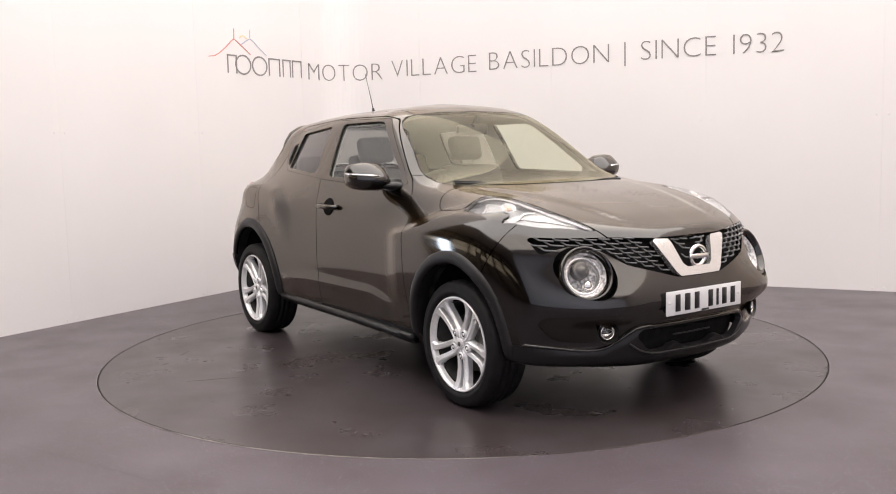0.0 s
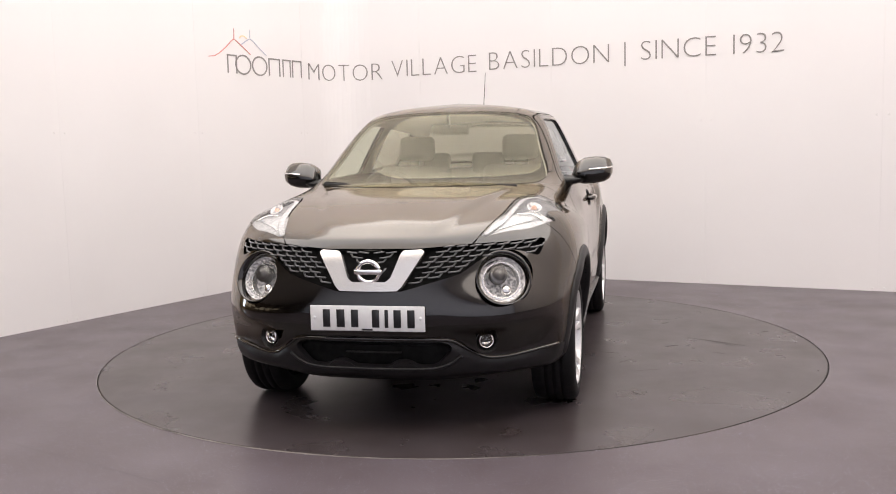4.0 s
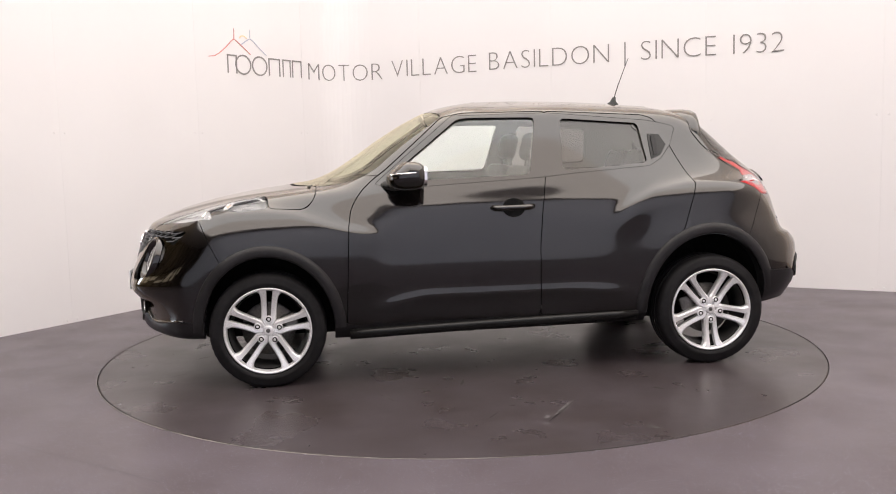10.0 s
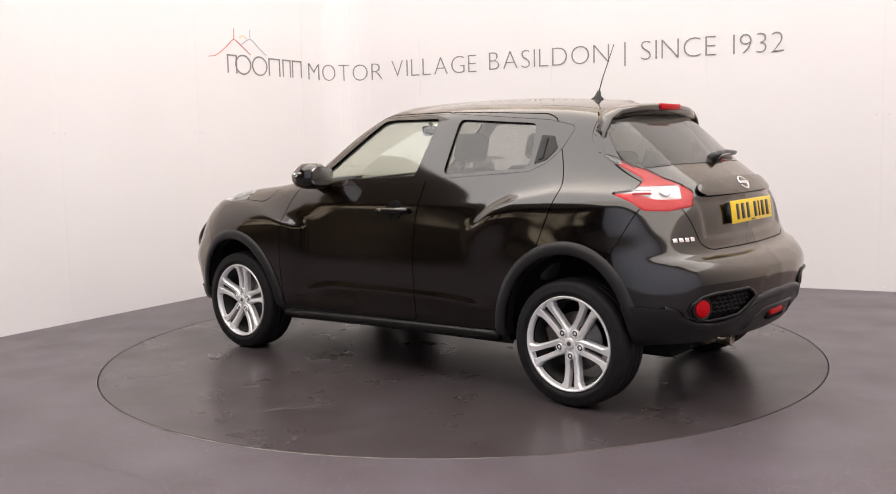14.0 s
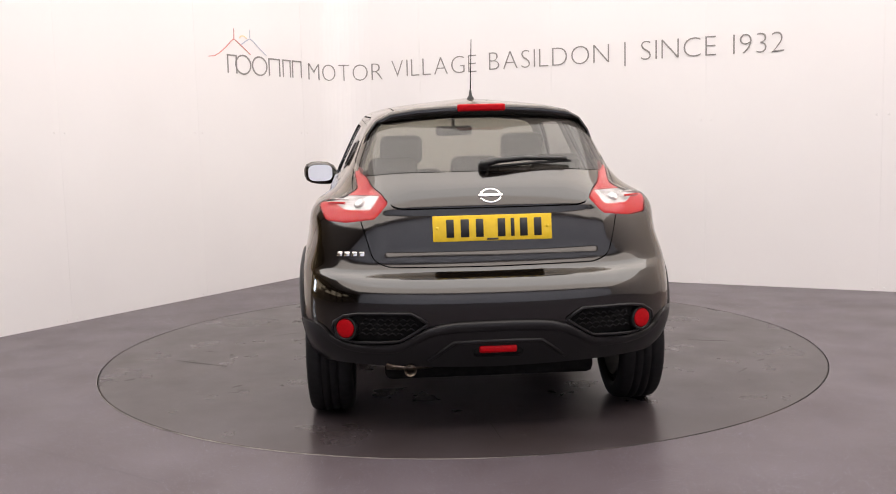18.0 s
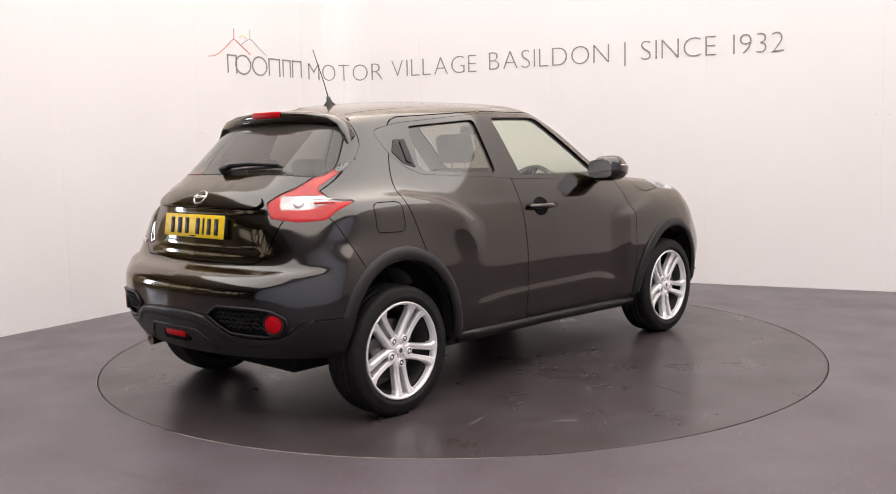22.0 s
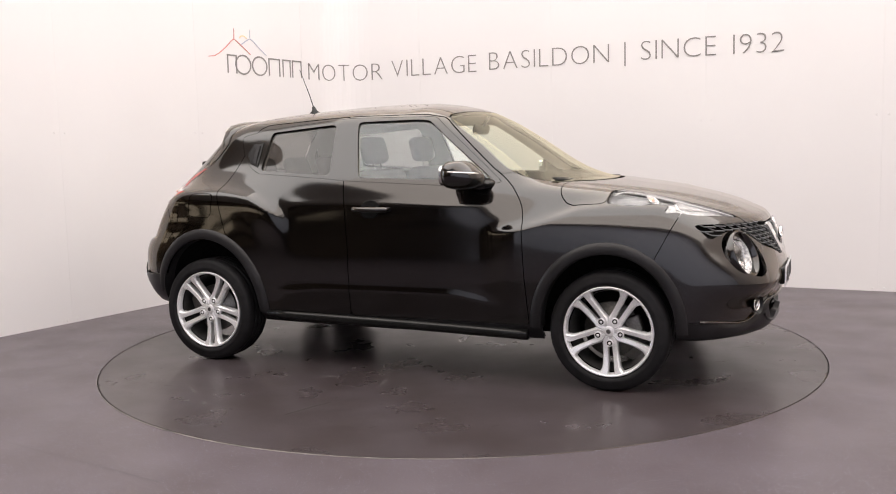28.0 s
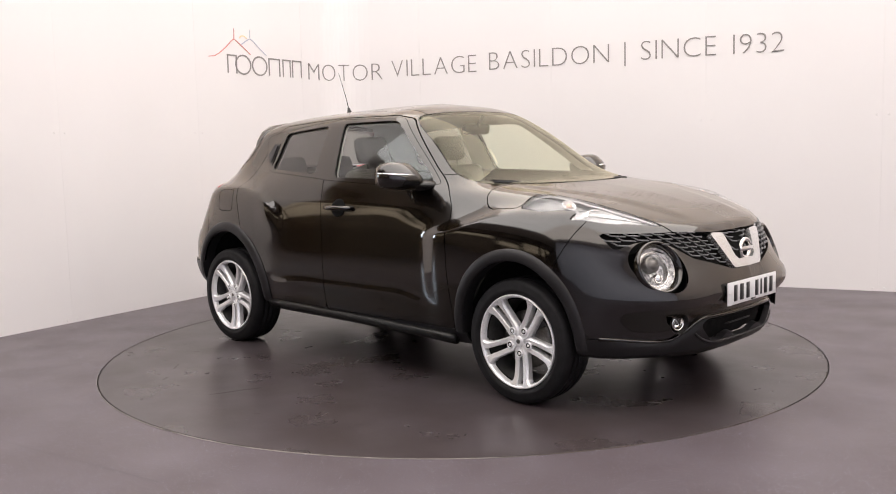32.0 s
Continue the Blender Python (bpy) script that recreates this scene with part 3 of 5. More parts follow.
def letters(text, s0, s1, base=2.015, cap=.172):
    """A word in upright letters, each its own piece, spread from s0 to s1 along the wall."""
    made, pen = [], 0.0
    for ch in text:
        cu = bpy.data.curves.new("letter", "FONT")
        cu.body, cu.size, cu.offset, cu.resolution_u = ch, 1.0, -.024, 4
        ob = new("letter", cu)
        me = ob.evaluated_get(bpy.context.evaluated_depsgraph_get()).to_mesh()
        v = np.array([tuple(p.co) for p in me.vertices])
        f = [tuple(p.vertices) for p in me.polygons]
        bpy.data.objects.remove(ob)
        w = v[:, 0].max() - v[:, 0].min()
        made.append((pen - v[:, 0].min(), v, f))
        pen += w + .16
    k, total = cap / .70, pen - .16
    for shift, v, f in made:
        top = v[:, 1].max()
        low = min(0, v[:, 1].min())
        s = s0 + (v[:, 0] + shift) / total * (s1 - s0)
        z = base + (v[:, 1] - low) / (top - low) * cap
        n = len(v)
        verts = [on_wall(a, b, .004) for a, b in zip(s, z)] + [on_wall(a, b, .0005) for a, b in zip(s, z)]
        count = {}
        for face in f:
            for i, a in enumerate(face):
                count[(a, face[(i + 1) % len(face)])] = 1
        sides_ = [(b, a, a + n, b + n) for a, b in count if (b, a) not in count]
        part("letter", mesh("letter", verts, f + sides_, smooth=False), SIGN, sign)


def circle_mark(s, z, rs, rz, width=.014):
    stroke("plain_mark", [(s + rs * math.cos(a), z + rz * math.sin(a)) for a in (2 * math.pi * k / 28 for k in range(29))], width, SIGN)


# the firm's name stands as plain marks
for s0, s1 in ((-1.655, -1.545), (-1.105, -.955), (-.905, -.80), (-.765, -.635)):
    stroke("plain_mark", [(s0, 2.014), (s0, 2.184)], .014, SIGN)
    stroke("plain_mark", [(s1, 2.014), (s1, 2.184)], .014, SIGN)
    stroke("plain_mark", [(s0 - .007, 2.177), (s1 + .007, 2.177)], .014, SIGN)
circle_mark(-1.455, 2.099, .098, .086)
circle_mark(-1.235, 2.099, .098, .086)
letters("MOTOR", -.525, .525, 2.0)
letters("VILLAGE", .636, 1.606, 2.015)
letters("BASILDON", 1.745, 2.961, 2.025)
stroke("letter", [(3.112, 1.985), (3.112, 2.204)], .012, SIGN)
letters("SINCE", 3.262, 3.929, 2.027)
letters("1932", 4.075, 4.495, 2.024)
# the roof emblem
stroke("roof_mark", [(-1.89, 2.15), (-1.82, 2.158), (-1.76, 2.185), (-1.68, 2.24), (-1.60, 2.305), (-1.563, 2.33), (-1.53, 2.31), (-1.45, 2.26), (-1.355, 2.20)], .014, SIGN_RED, (.5, .6), "red roof line")
stroke("roof_mark", [(-1.47, 2.285), (-1.40, 2.325), (-1.353, 2.346), (-1.31, 2.325), (-1.22, 2.26), (-1.136, 2.205)], .010, SIGN_BLUE, (1, .6), "blue-grey roof line")
stroke("mast", [(-1.563, 2.335), (-1.559, 2.425)], .008, SIGN_RED, (1, .3))
stroke("mast", [(-1.353, 2.352), (-1.350, 2.43)], .007, SIGN_BLUE, (1, .3))
stroke("sun_mark", [(-1.445 + .05 * math.cos(a), 2.33 + .035 * math.sin(a)) for a in (math.pi * k / 10 for k in range(1, 10))], .010, SIGN_YELLOW, label="small yellow arc")


# ---- the turntable ----
turntable = tagged(part("turntable", turned("turntable", [(0, 0), (1.2, 0), (RING - .008, 0), (RING - .003, -.002), (RING - .003, -.03)], 128, smooth=False), DISC,
                        m=Matrix.Identity(4)), "round dark grey vinyl turntable flush with the floor", "turntable")
turntable.data.transform(Matrix.Rotation(radians(90), 4, "X"))
turntable.data.transform(Matrix.Scale(-1, 4, (0, 1, 0)))
turntable.data.flip_normals()

part("rim", rings_mesh("rim", [[(r * math.cos(a), r * math.sin(a), z) for a in (2 * math.pi * k / 160 for k in range(160))] for r, z in ((RING - .007, .0004), (RING - .006, .0012), (RING - .003, .0012), (RING - .001, -.002), (RING - .001, -.03))]), EDGE, turntable, "thin dark metal edge")
# a pale arc fixed to the floor stands for the highlight on the turntable's edge
glint = []
for k in range(61):
    a = radians(194 + 84 * k / 60)
    w = .0045 * math.sin(math.pi * (k + .6) / 61.2) ** .6
    glint.append([((HOLE + d) * math.cos(a), (HOLE + d) * math.sin(a), z) for d, z in ((.001, .0004), (.001, .003), (.001 + w, .003), (.0012 + w, .0004))])
part("edge_highlight", rings_mesh("edge_highlight", glint, closed=False, smooth=False), LIT_EDGE, floor, "pale arc for the light caught along the rim")


def streak(name, x0, y0, x1, y1, width, mat):
    """A thin uneven mark on the turntable."""
    a, b = Vector((x0, y0)), Vector((x1, y1))
    d = b - a
    q = Vector((-d.y, d.x)).normalized()
    left, right = [], []
    for k in range(9):
        p = a + d * (k / 8) + q * random.uniform(-.15, .15) * width
        w = width * (.25 + .75 * math.sin(math.pi * (k + .4) / 8.8)) * random.uniform(.5, 1) / 2
        left.append((*(p + q * w), .0012))
        right.append((*(p - q * w), .0012))
    part(name, rings_mesh(name, [left, right], closed=False, smooth=False), mat, turntable)


MARKS_DARK = ((-0.37, 1.45, -0.15, 1.79, 0.018), (-0.09, 1.36, -0.12, 1.38, 0.035), (-0.03, 1.48, -0.06, 1.47, 0.03), (0.05, 1.58, 0.11, 1.67, 0.014), (-0.83, 1.29, -0.88, 1.34, 0.03), (-0.58, 1.94, -0.63, 1.99, 0.03), (-0.99, 1.35, -1.00, 1.28, 0.012), (0.15, 1.03, 0.12, 0.91, 0.02), (0.28, -1.81, 0.30, -1.78, 0.012), (-1.49, -0.16, -1.49, -0.19, 0.02), (-0.12, -1.48, -0.22, -1.75, 0.03))
MARKS_PALE = ((-0.72, -1.74, -0.76, -1.68, 0.03), (-0.91, -1.56, -1.01, -1.47, 0.025), (-0.02, -1.11, -0.05, -0.97, 0.02), (1.02, 1.11, 1.11, 1.19, 0.018), (-0.19, 1.67, -0.15, 1.73, 0.03), (1.72, -0.38, 1.67, -0.43, 0.03), (1.69, 0.04, 1.61, -0.03, 0.03), (1.77, 0.48, 1.70, 0.41, 0.022), (0.87, 0.06, 0.81, 0.05, 0.03), (0.40, 1.03, 0.30, 1.10, 0.025), (-0.13, 1.83, -0.34, 1.47, 0.016), (0.53, 1.27, 0.60, 1.11, 0.02), (-1.32, -0.36, -1.43, -0.46, 0.018), (-0.34, -1.00, -0.46, -1.02, 0.025), (-1.16, -1.18, -1.29, -1.22, 0.018), (-1.96, -0.14, -1.93, -0.11, 0.03), (-1.32, -1.44, -1.30, -1.45, 0.022), (0.82, -0.02, 0.87, -0.04, 0.025), (0.28, 1.00, 0.26, 0.97, 0.015))
for x0, y0, x1, y1, w in MARKS_DARK:
    streak("dark_streak", x0, y0, x1, y1, w, DARKMARK)
for x0, y0, x1, y1, w in MARKS_PALE:
    streak("pale_scuff", x0, y0, x1, y1, w, SCUFF)
for _ in range(60):
    a, r = random.uniform(0, 2 * math.pi), RING * math.sqrt(random.uniform(.05, .93))
    x, y, t, n = r * math.cos(a), r * math.sin(a), random.uniform(0, 6.28), random.uniform(.01, .05)
    streak("pale_scuff" if random.random() < .6 else "dark_streak", x, y, x + n * math.cos(t), y + n * math.sin(t), random.uniform(.004, .012), SCUFF if random.random() < .6 else DARKMARK)

# joint near the edge
HATCH = ((-1.71, -.36), (-1.745, .005), (-1.985, -.015), (-1.945, -.39))
for (x0, y0), (x1, y1) in zip(HATCH, HATCH[1:3]):
    d = Vector((x1 - x0, y1 - y0)).normalized() * .0022
    part("hatch_seam", rings_mesh("hatch_seam", [[(x0 - d.y, y0 + d.x, .001), (x1 - d.y, y1 + d.x, .001)], [(x0 + d.y, y0 - d.x, .001), (x1 + d.y, y1 - d.x, .001)]], closed=False, smooth=False), DARKMARK, turntable, "dark joint of a hatch")

# ---- the car ----
car = tagged(new("car"), "glossy black compact crossover car parked on a turntable", "car")
grid = body_grid()
NU, NV = grid.shape[:2]
points, normals = grid.reshape(-1, 3), grid_normals(grid).reshape(-1, 3)
quads = [(i * NV + j, (i + 1) * NV + j, (i + 1) * NV + j + 1, i * NV + j + 1) for i in range(NU - 1) for j in range(NV - 1)]
for i in (0, NU - 1):
    normals[i * NV:(i + 1) * NV, 1] = 0
for i in range(NU):
    normals[i * NV + NV - 1, 1] = 0
    points[i * NV + NV - 1, 1] = 0
points[:NV, 1] = points[-NV:, 1] = 0
body = Skin(points, normals, quads)
sides = points[(points[:, 1] > .45) & (points[:, 2] < 1.1)]


def flank(x, z):
    """How far out the side of the body stands at x, z."""
    d = (sides[:, 0] - x) ** 2 + (sides[:, 2] - z) ** 2
    k = np.argpartition(d, 5)[:5]
    w = 1 / (d[k] + 1e-5)
    return float((sides[k, 1] * w).sum() / w.sum())


HUB_Z = .317
WHEELS = ((1.265, .062), (-1.265, .064))


def arch_radius(x, a):
    """Outer radius of the flare of the wheel at x, at the angle a from straight ahead; it closes in towards its feet."""
    c = np.cos(a) ** 2
    return .470 - np.where(np.cos(a) > 0, .066, .045) * c if x > 0 else .506 - np.where(np.cos(a) > 0, .060, .112) * c


def arches(v):
    out = np.full(len(v), -1.0)
    for x, wide in WHEELS:
        dx, dz = v[:, 0] - x, v[:, 2] - HUB_Z
        r = arch_radius(x, np.arctan2(np.maximum(dz, 0), dx)) - wide
        out = np.maximum(out, np.where(dz > 0, r - np.hypot(dx, dz), r - np.abs(dx)))
    return np.minimum(out, v[:, 1] - .3)


SCREEN = front_view([(-.2, 1.082), (.45, 1.083), (.68, 1.090), (.60, 1.27), (.525, 1.47), (.30, 1.498), (-.2, 1.506)], .02, .12)
REAR_SCREEN = rear_view([(-.2, 1.180), (.40, 1.178), (.60, 1.162), (.555, 1.30), (.49, 1.45), (.30, 1.46), (-.2, 1.46)], -1.2, .07)
FRONT_GLASS = side_view([(.60, 1.108), (.44, 1.23), (.16, 1.447), (.08, 1.452), (-.287, 1.447), (-.218, 1.127)], .4, r=.025)
REAR_GLASS = side_view([(-.42, 1.143), (-.437, 1.438), (-.915, 1.402), (-.938, 1.175)], .4, r=.025)
SURROUND = side_view([(.66, 1.090), (.44, 1.27), (.19, 1.468), (-.36, 1.474), (-.98, 1.42), (-1.13, 1.388), (-1.148, 1.372), (-1.10, 1.268), (-1.03, 1.195), (-.95, 1.155), (-.43, 1.121), (-.30, 1.108), (.40, 1.074)], .4, r=.02)
FRONT_DOOR = side_view([(.835, .325), (.82, .62), (.808, .871), (.793, .96), (.763, 1.016), (.72, 1.07), (.655, 1.125), (.59, 1.17), (.245, 1.462), (.12, 1.484), (-.358, 1.484), (-.337, 1.3), (-.313, 1.12), (-.28, .92), (-.262, .72), (-.262, .325)], .4, r=.025)
REAR_DOOR = side_view([(-.262, .325), (-.262, .72), (-.28, .92), (-.313, 1.12), (-.337, 1.3), (-.358, 1.484), (-.96, 1.452), (-1.02, 1.43), (-1.045, 1.395), (-1.098, 1.268), (-1.188, 1.054), (-1.10, .80), (-.9, .5), (-.85, .325)], .4, r=.015)
BONNET = top_view([(2.02, -.2), (2.005, .20), (1.93, .43), (1.86, .47), (1.60, .54), (1.45, .555), (1.29, .58), (1.245, .70), (1.24, .782), (1.05, .79), (.985, .74), (.975, .60), (1.00, .40), (1.03, -.2)], .845, .05)
INDICATOR = top_view([(1.87, .468), (1.72, .65), (1.64, .718), (1.54, .782), (1.56, .72), (1.46, .76), (1.39, .79), (1.245, .782), (1.25, .70), (1.29, .585), (1.45, .56), (1.60, .545)], .86, .012)
GRILLE = front_view([(.745, .868), (.60, .862), (.42, .860), (.2, .846), (-.2, .834), (-.2, .663), (.14, .665), (.40, .737), (.49, .800), (.58, .834), (.66, .818), (.725, .79)], 1.5, .02)
HEAD_Y, HEAD_Z, HEAD_R = .582, .712, .118
HEAD = lambda v: np.minimum(HEAD_R - np.hypot(np.abs(v[:, 1]) - HEAD_Y, v[:, 2] - HEAD_Z), v[:, 0] - 1.4)
INTAKE = front_view([(-.2, .440), (.33, .438), (.37, .41), (.29, .325), (.21, .322), (.175, .352), (.115, .352), (.08, .322), (-.2, .322)], 1.5, .02)
TAIL = lambda v: np.minimum.reduce([inside([(.69, 1.250), (.92, 1.188), (1.09, 1.119), (1.20, 1.088), (1.285, 1.05), (1.25, .982), (1.05, .966), (.88, .974), (.81, 1.013), (.69, 1.055), (.865, 1.068), (.955, 1.112), (.90, 1.141), (.79, 1.193)],
                                           -v[:, 0] - np.abs(v[:, 1]), v[:, 2], .012), -1.2 - v[:, 0], np.abs(v[:, 1]) - .3])
TAILGATE = rear_view([(-.2, .768), (.46, .772), (.525, .80), (.56, .92), (.60, 1.05), (.62, 1.13), (.60, 1.25), (.52, 1.46), (-.2, 1.47)], -1.25, .05)
REAR_GRILLE = rear_view([(.30, .545), (.37, .590), (.60, .585), (.66, .56), (.66, .48), (.60, .455), (.42, .465)], -1.5, .03)
FUEL = side_view([(-1.215, 1.038), (-1.39, 1.038), (-1.39, .897), (-1.215, .893)], .4, r=.03)


def both(name, skin, mat, thick=.012, label="", parent=None):
    """A panel and its twin on the other side."""
    return [part(name, s.mesh(name, thick), mat, parent or car, label) for s in (skin, skin.mirrored())]


def single(name, skin, mat, thick=.012, label=""):
    return part(name, skin.whole().mesh(name, thick), mat, car, label)


body = body.cut(arches)[1]
uncut = body
screen, body = body.take(SCREEN, .004)
rear_screen, body = body.take(REAR_SCREEN, .004)
fglass, body = body.take(FRONT_GLASS, .004)
rglass, body = body.take(REAR_GLASS, .004)
for ob in (single("windscreen", screen, WINDSCREEN, .004, "clear tinted windscreen"), single("rear_window", rear_screen, REAR_TINT, .004, "dark privacy glass rear window"),
           *both("front_door_window", uncut.cut(lambda v: FRONT_GLASS(v) + .010)[0].moved(-.013), SIDEGLASS, .004), *both("rear_door_window", uncut.cut(lambda v: REAR_GLASS(v) + .010)[0].moved(-.013), PRIVACY, .004, "dark privacy glass")):
    ob.visible_shadow = False
head_hole, body = body.cut(HEAD)
grille_hole, body = body.take(GRILLE, .002)
intake_hole, body = body.take(INTAKE, .002)
indicator, body = body.take(INDICATOR, .004)
inner = body.moved(-.018)
tail, body = body.take(TAIL, .004)
rear_grille, body = body.take(REAR_GRILLE, .002)
surround, body = body.take(SURROUND, .002)
bonnet, body = body.take(BONNET, .005)
door_f, body = body.take(FRONT_DOOR, .005)
door_r, body = body.take(REAR_DOOR, .005)
gate, body = body.take(TAILGATE, .005)
bumper_f, body = body.take(lambda v: np.minimum(half_plane(1.62, .93, -.30, -.6)(v) * -1, 1.0 - v[:, 2]), .004)
bumper_r, body = body.take(lambda v: np.minimum(half_plane(-1.60, .97, .22, -.45)(v) * 1, 1.2 - v[:, 2]), .004)
diffuser, bumper_r = bumper_r.take(rear_view([(-.2, .545), (.22, .542), (.30, .53), (.42, .458), (.62, .44), (.70, .46), (.76, .53), (1.0, .54), (1.0, .1), (-.2, .1)], -1.2, .03), .003)
lip, bumper_f = bumper_f.take(front_view([(-.2, .448), (.34, .446), (.39, .42), (.50, .350), (.60, .352), (.75, .374), (1.0, .385), (1.0, .1), (-.2, .1)], 1.0, .03), .003)
sill, body = body.take(lambda v: np.minimum(.335 - v[:, 2], 1.1 - np.abs(v[:, 0])), .003)
roof, body = body.take(lambda v: np.minimum.reduce([.435 - .05 * (v[:, 0] + .4) ** 2 - v[:, 1], v[:, 2] - 1.40, v[:, 0] + 1.30]), .006)
wing, rest = body.take(lambda v: np.minimum(v[:, 0] - .55, 1.14 - v[:, 2]), .003)
fuel, rest_r = rest.take(FUEL, .004)
both("pillar_trim", inner.cut(lambda v: v[:, 2] - 1.125)[0].moved(-.012), LINING, 0, "pale pillar trim")
part("body_shell", inner.whole().mesh("body_shell", 0), GAP, car, "black inner shell")
both("window_surround", surround, PAINT, .01, "gloss black window surround")
single("bonnet", bonnet, PAINT)
doors = both("front_door", door_f, PAINT)
both("rear_door", door_r, PAINT)
garnish, gate = gate.take(rear_view([(-.2, 1.022), (.40, 1.020), (.445, 1.035), (.43, 1.065), (.34, 1.092), (-.2, 1.106)], -1.4, .02), .003)
single("tailgate", gate, PAINT)
single("tailgate_garnish", garnish.moved(.016), PAINT, .02)
part("fuel_flap", fuel.mirrored().mesh("fuel_flap"), PAINT, car)
single("front_bumper", bumper_f, PAINT)
single("rear_bumper", bumper_r, PAINT)
single("diffuser", diffuser.moved(.012), VALANCE, .03, "satin black lower rear valance")
single("front_lip", lip.moved(.004), VALANCE, .03, "satin black lower front lip")
both("sill", sill, PLASTIC, .012, "satin black plastic sill")
single("roof_panel", roof, PAINT)
both("front_wing", wing, PAINT)
part("rear_quarter", rest.mesh("rear_quarter"), PAINT, car)
part("rear_quarter", rest_r.mirrored().mesh("rear_quarter"), PAINT, car)
both("rear_pillar", uncut.cut(lambda v: np.minimum.reduce([.020 - np.abs(TAILGATE(v)), -1.20 - v[:, 0], v[:, 2] - 1.19]))[0].moved(-.004), PAINT, .004)

# ---- wheels ----
nose_pts = points[(points[:, 0] > 1.35) & (points[:, 2] < .97)]
tail_pts = points[(points[:, 0] < -1.35) & (points[:, 2] < 1.2)]


def nose(y, z):
    """How far forward the front stands at y, z."""
    d = (nose_pts[:, 1] - abs(y)) ** 2 + (nose_pts[:, 2] - z) ** 2
    k = np.argpartition(d, 5)[:5]
    w = 1 / (d[k] + 1e-5)
    return float((nose_pts[k, 0] * w).sum() / w.sum())


def stern(y, z):
    d = (tail_pts[:, 1] - abs(y)) ** 2 + (tail_pts[:, 2] - z) ** 2
    k = np.argpartition(d, 5)[:5]
    w = 1 / (d[k] + 1e-5)
    return float((tail_pts[k, 0] * w).sum() / w.sum())


def outward(x, y, z):
    k = int(np.argmin(((points - np.array((x, abs(y), z))) ** 2).sum(1)))
    n = Vector(normals[k])
    return Vector((n.x, n.y if y >= 0 else -n.y, n.z))


def facing(place, direction, roll=0):
    """A pose whose y axis points along direction, with z as upright as can be."""
    d = Vector(direction).normalized()
    x = d.cross(Vector((0, 0, 1))).normalized()
    z = x.cross(d)
    return Matrix.Translation(place) @ Matrix((x, d, z)).transposed().to_4x4() @ Matrix.Rotation(radians(roll), 4, "Y")


def tyre_mesh():
    prof = [(.236, -.088), (.241, -.098), (.254, -.107), (.266, -.1095), (.269, -.108), (.288, -.106), (.303, -.100), (.312, -.090), (.316, -.078), (.318, -.058), (.318, -.044), (.310, -.042),
            (.310, -.035), (.3185, -.033), (.319, -.006), (.311, -.004), (.311, .004), (.319, .006), (.3185, .033), (.310, .035), (.310, .042), (.318, .044), (.318, .058), (.316, .078), (.312, .090),
            (.303, .100), (.288, .106), (.269, .108), (.266, .1095), (.254, .107), (.241, .098), (.236, .088)]
    n = 150
    rings = []
    for i, (r, y) in enumerate(prof):
        ring = []
        for k in range(n):
            notch = .0012 if 7 <= i <= 9 and k % 3 == 0 or 22 <= i <= 24 and k % 3 == 1 else 0
            a = 2 * math.pi * k / n
            ring.append(((r - notch) * math.cos(a), y, (r - notch) * math.sin(a)))
        rings.append(ring)
    return rings_mesh("wheel", rings)


def spoke_mesh(side):
    """One bar of a pair of spokes, from the hub to the lip, about the downward axis."""
    rings = []
    for r, near, far, face in ((.028, .0016, .022, .080), (.046, .0050, .0350, .080), (.062, .0080, .0410, .079), (.080, .0098, .0405, .078), (.12, .0120, .0415, .079), (.165, .0140, .0450, .085),
                               (.190, .0150, .0490, .091), (.205, .0160, .0590, .095), (.223, .0170, .0790, .100)):
        cut = .30 * (far - near)
        ring = [(near, face - .040, -r), (near, face - .007, -r), (near + .003, face - .002, -r), (far - cut, face + .001, -r), (far - .003, face - .006, -r), (far, face - .012, -r), (far, face - .040, -r)]
        rings.append([(side * x, y, z) for x, y, z in ring][::side])
    return rings_mesh("spoke", rings, caps=(True, True), smooth=False)


def rim_mesh():
    return turned("rim", [(.2190, .070), (.222, .088), (.2265, .100), (.232, .104), (.2365, .1035), (.239, .098), (.238, .085), (.223, .076), (.2190, .070)], 96)


BARREL_MESH = turned("barrel", [(.200, -.09), (.206, .03), (.213, .068)], 72)


TYRE, RIM, SPOKES = tyre_mesh(), rim_mesh(), (spoke_mesh(-1), spoke_mesh(1))
CAP = turned("centre_cap", [(0, .086), (.020, .0858), (.025, .084), (.028, .081), (.029, .06)], 32)
HUBPLATE = turned("hub", [(.02, .074), (.046, .072), (.060, .066), (.064, .055), (.064, .03)], 40)
BRAKE = turned("brake_disc", [(.03, .030), (.075, .030), (.08, .012), (.145, .012), (.147, .008), (.147, -.008), (.03, -.012)], 64)
NUT = turned("wheel_nut", [(0, .0865), (.0055, .0865), (.0085, .083), (.0085, .06)], 6, smooth=False)
# flat black disc stands for the shade round the sunken nut
NUT_SHADE = turned("nut_shade_disc", [(.0142, .0815), (.0135, .0822), (0, .0822)], 20)
NUTBOSS = turned("nut_boss", [(.0136, .0815), (.0145, .0850), (.0165, .0855), (.0190, .0830), (.0200, .0700)], 24)
bm = block(.09, .05, .10, .015)
CALIPER = bpy.data.meshes.new("brake_caliper")
bm.to_mesh(CALIPER)
bm.free()
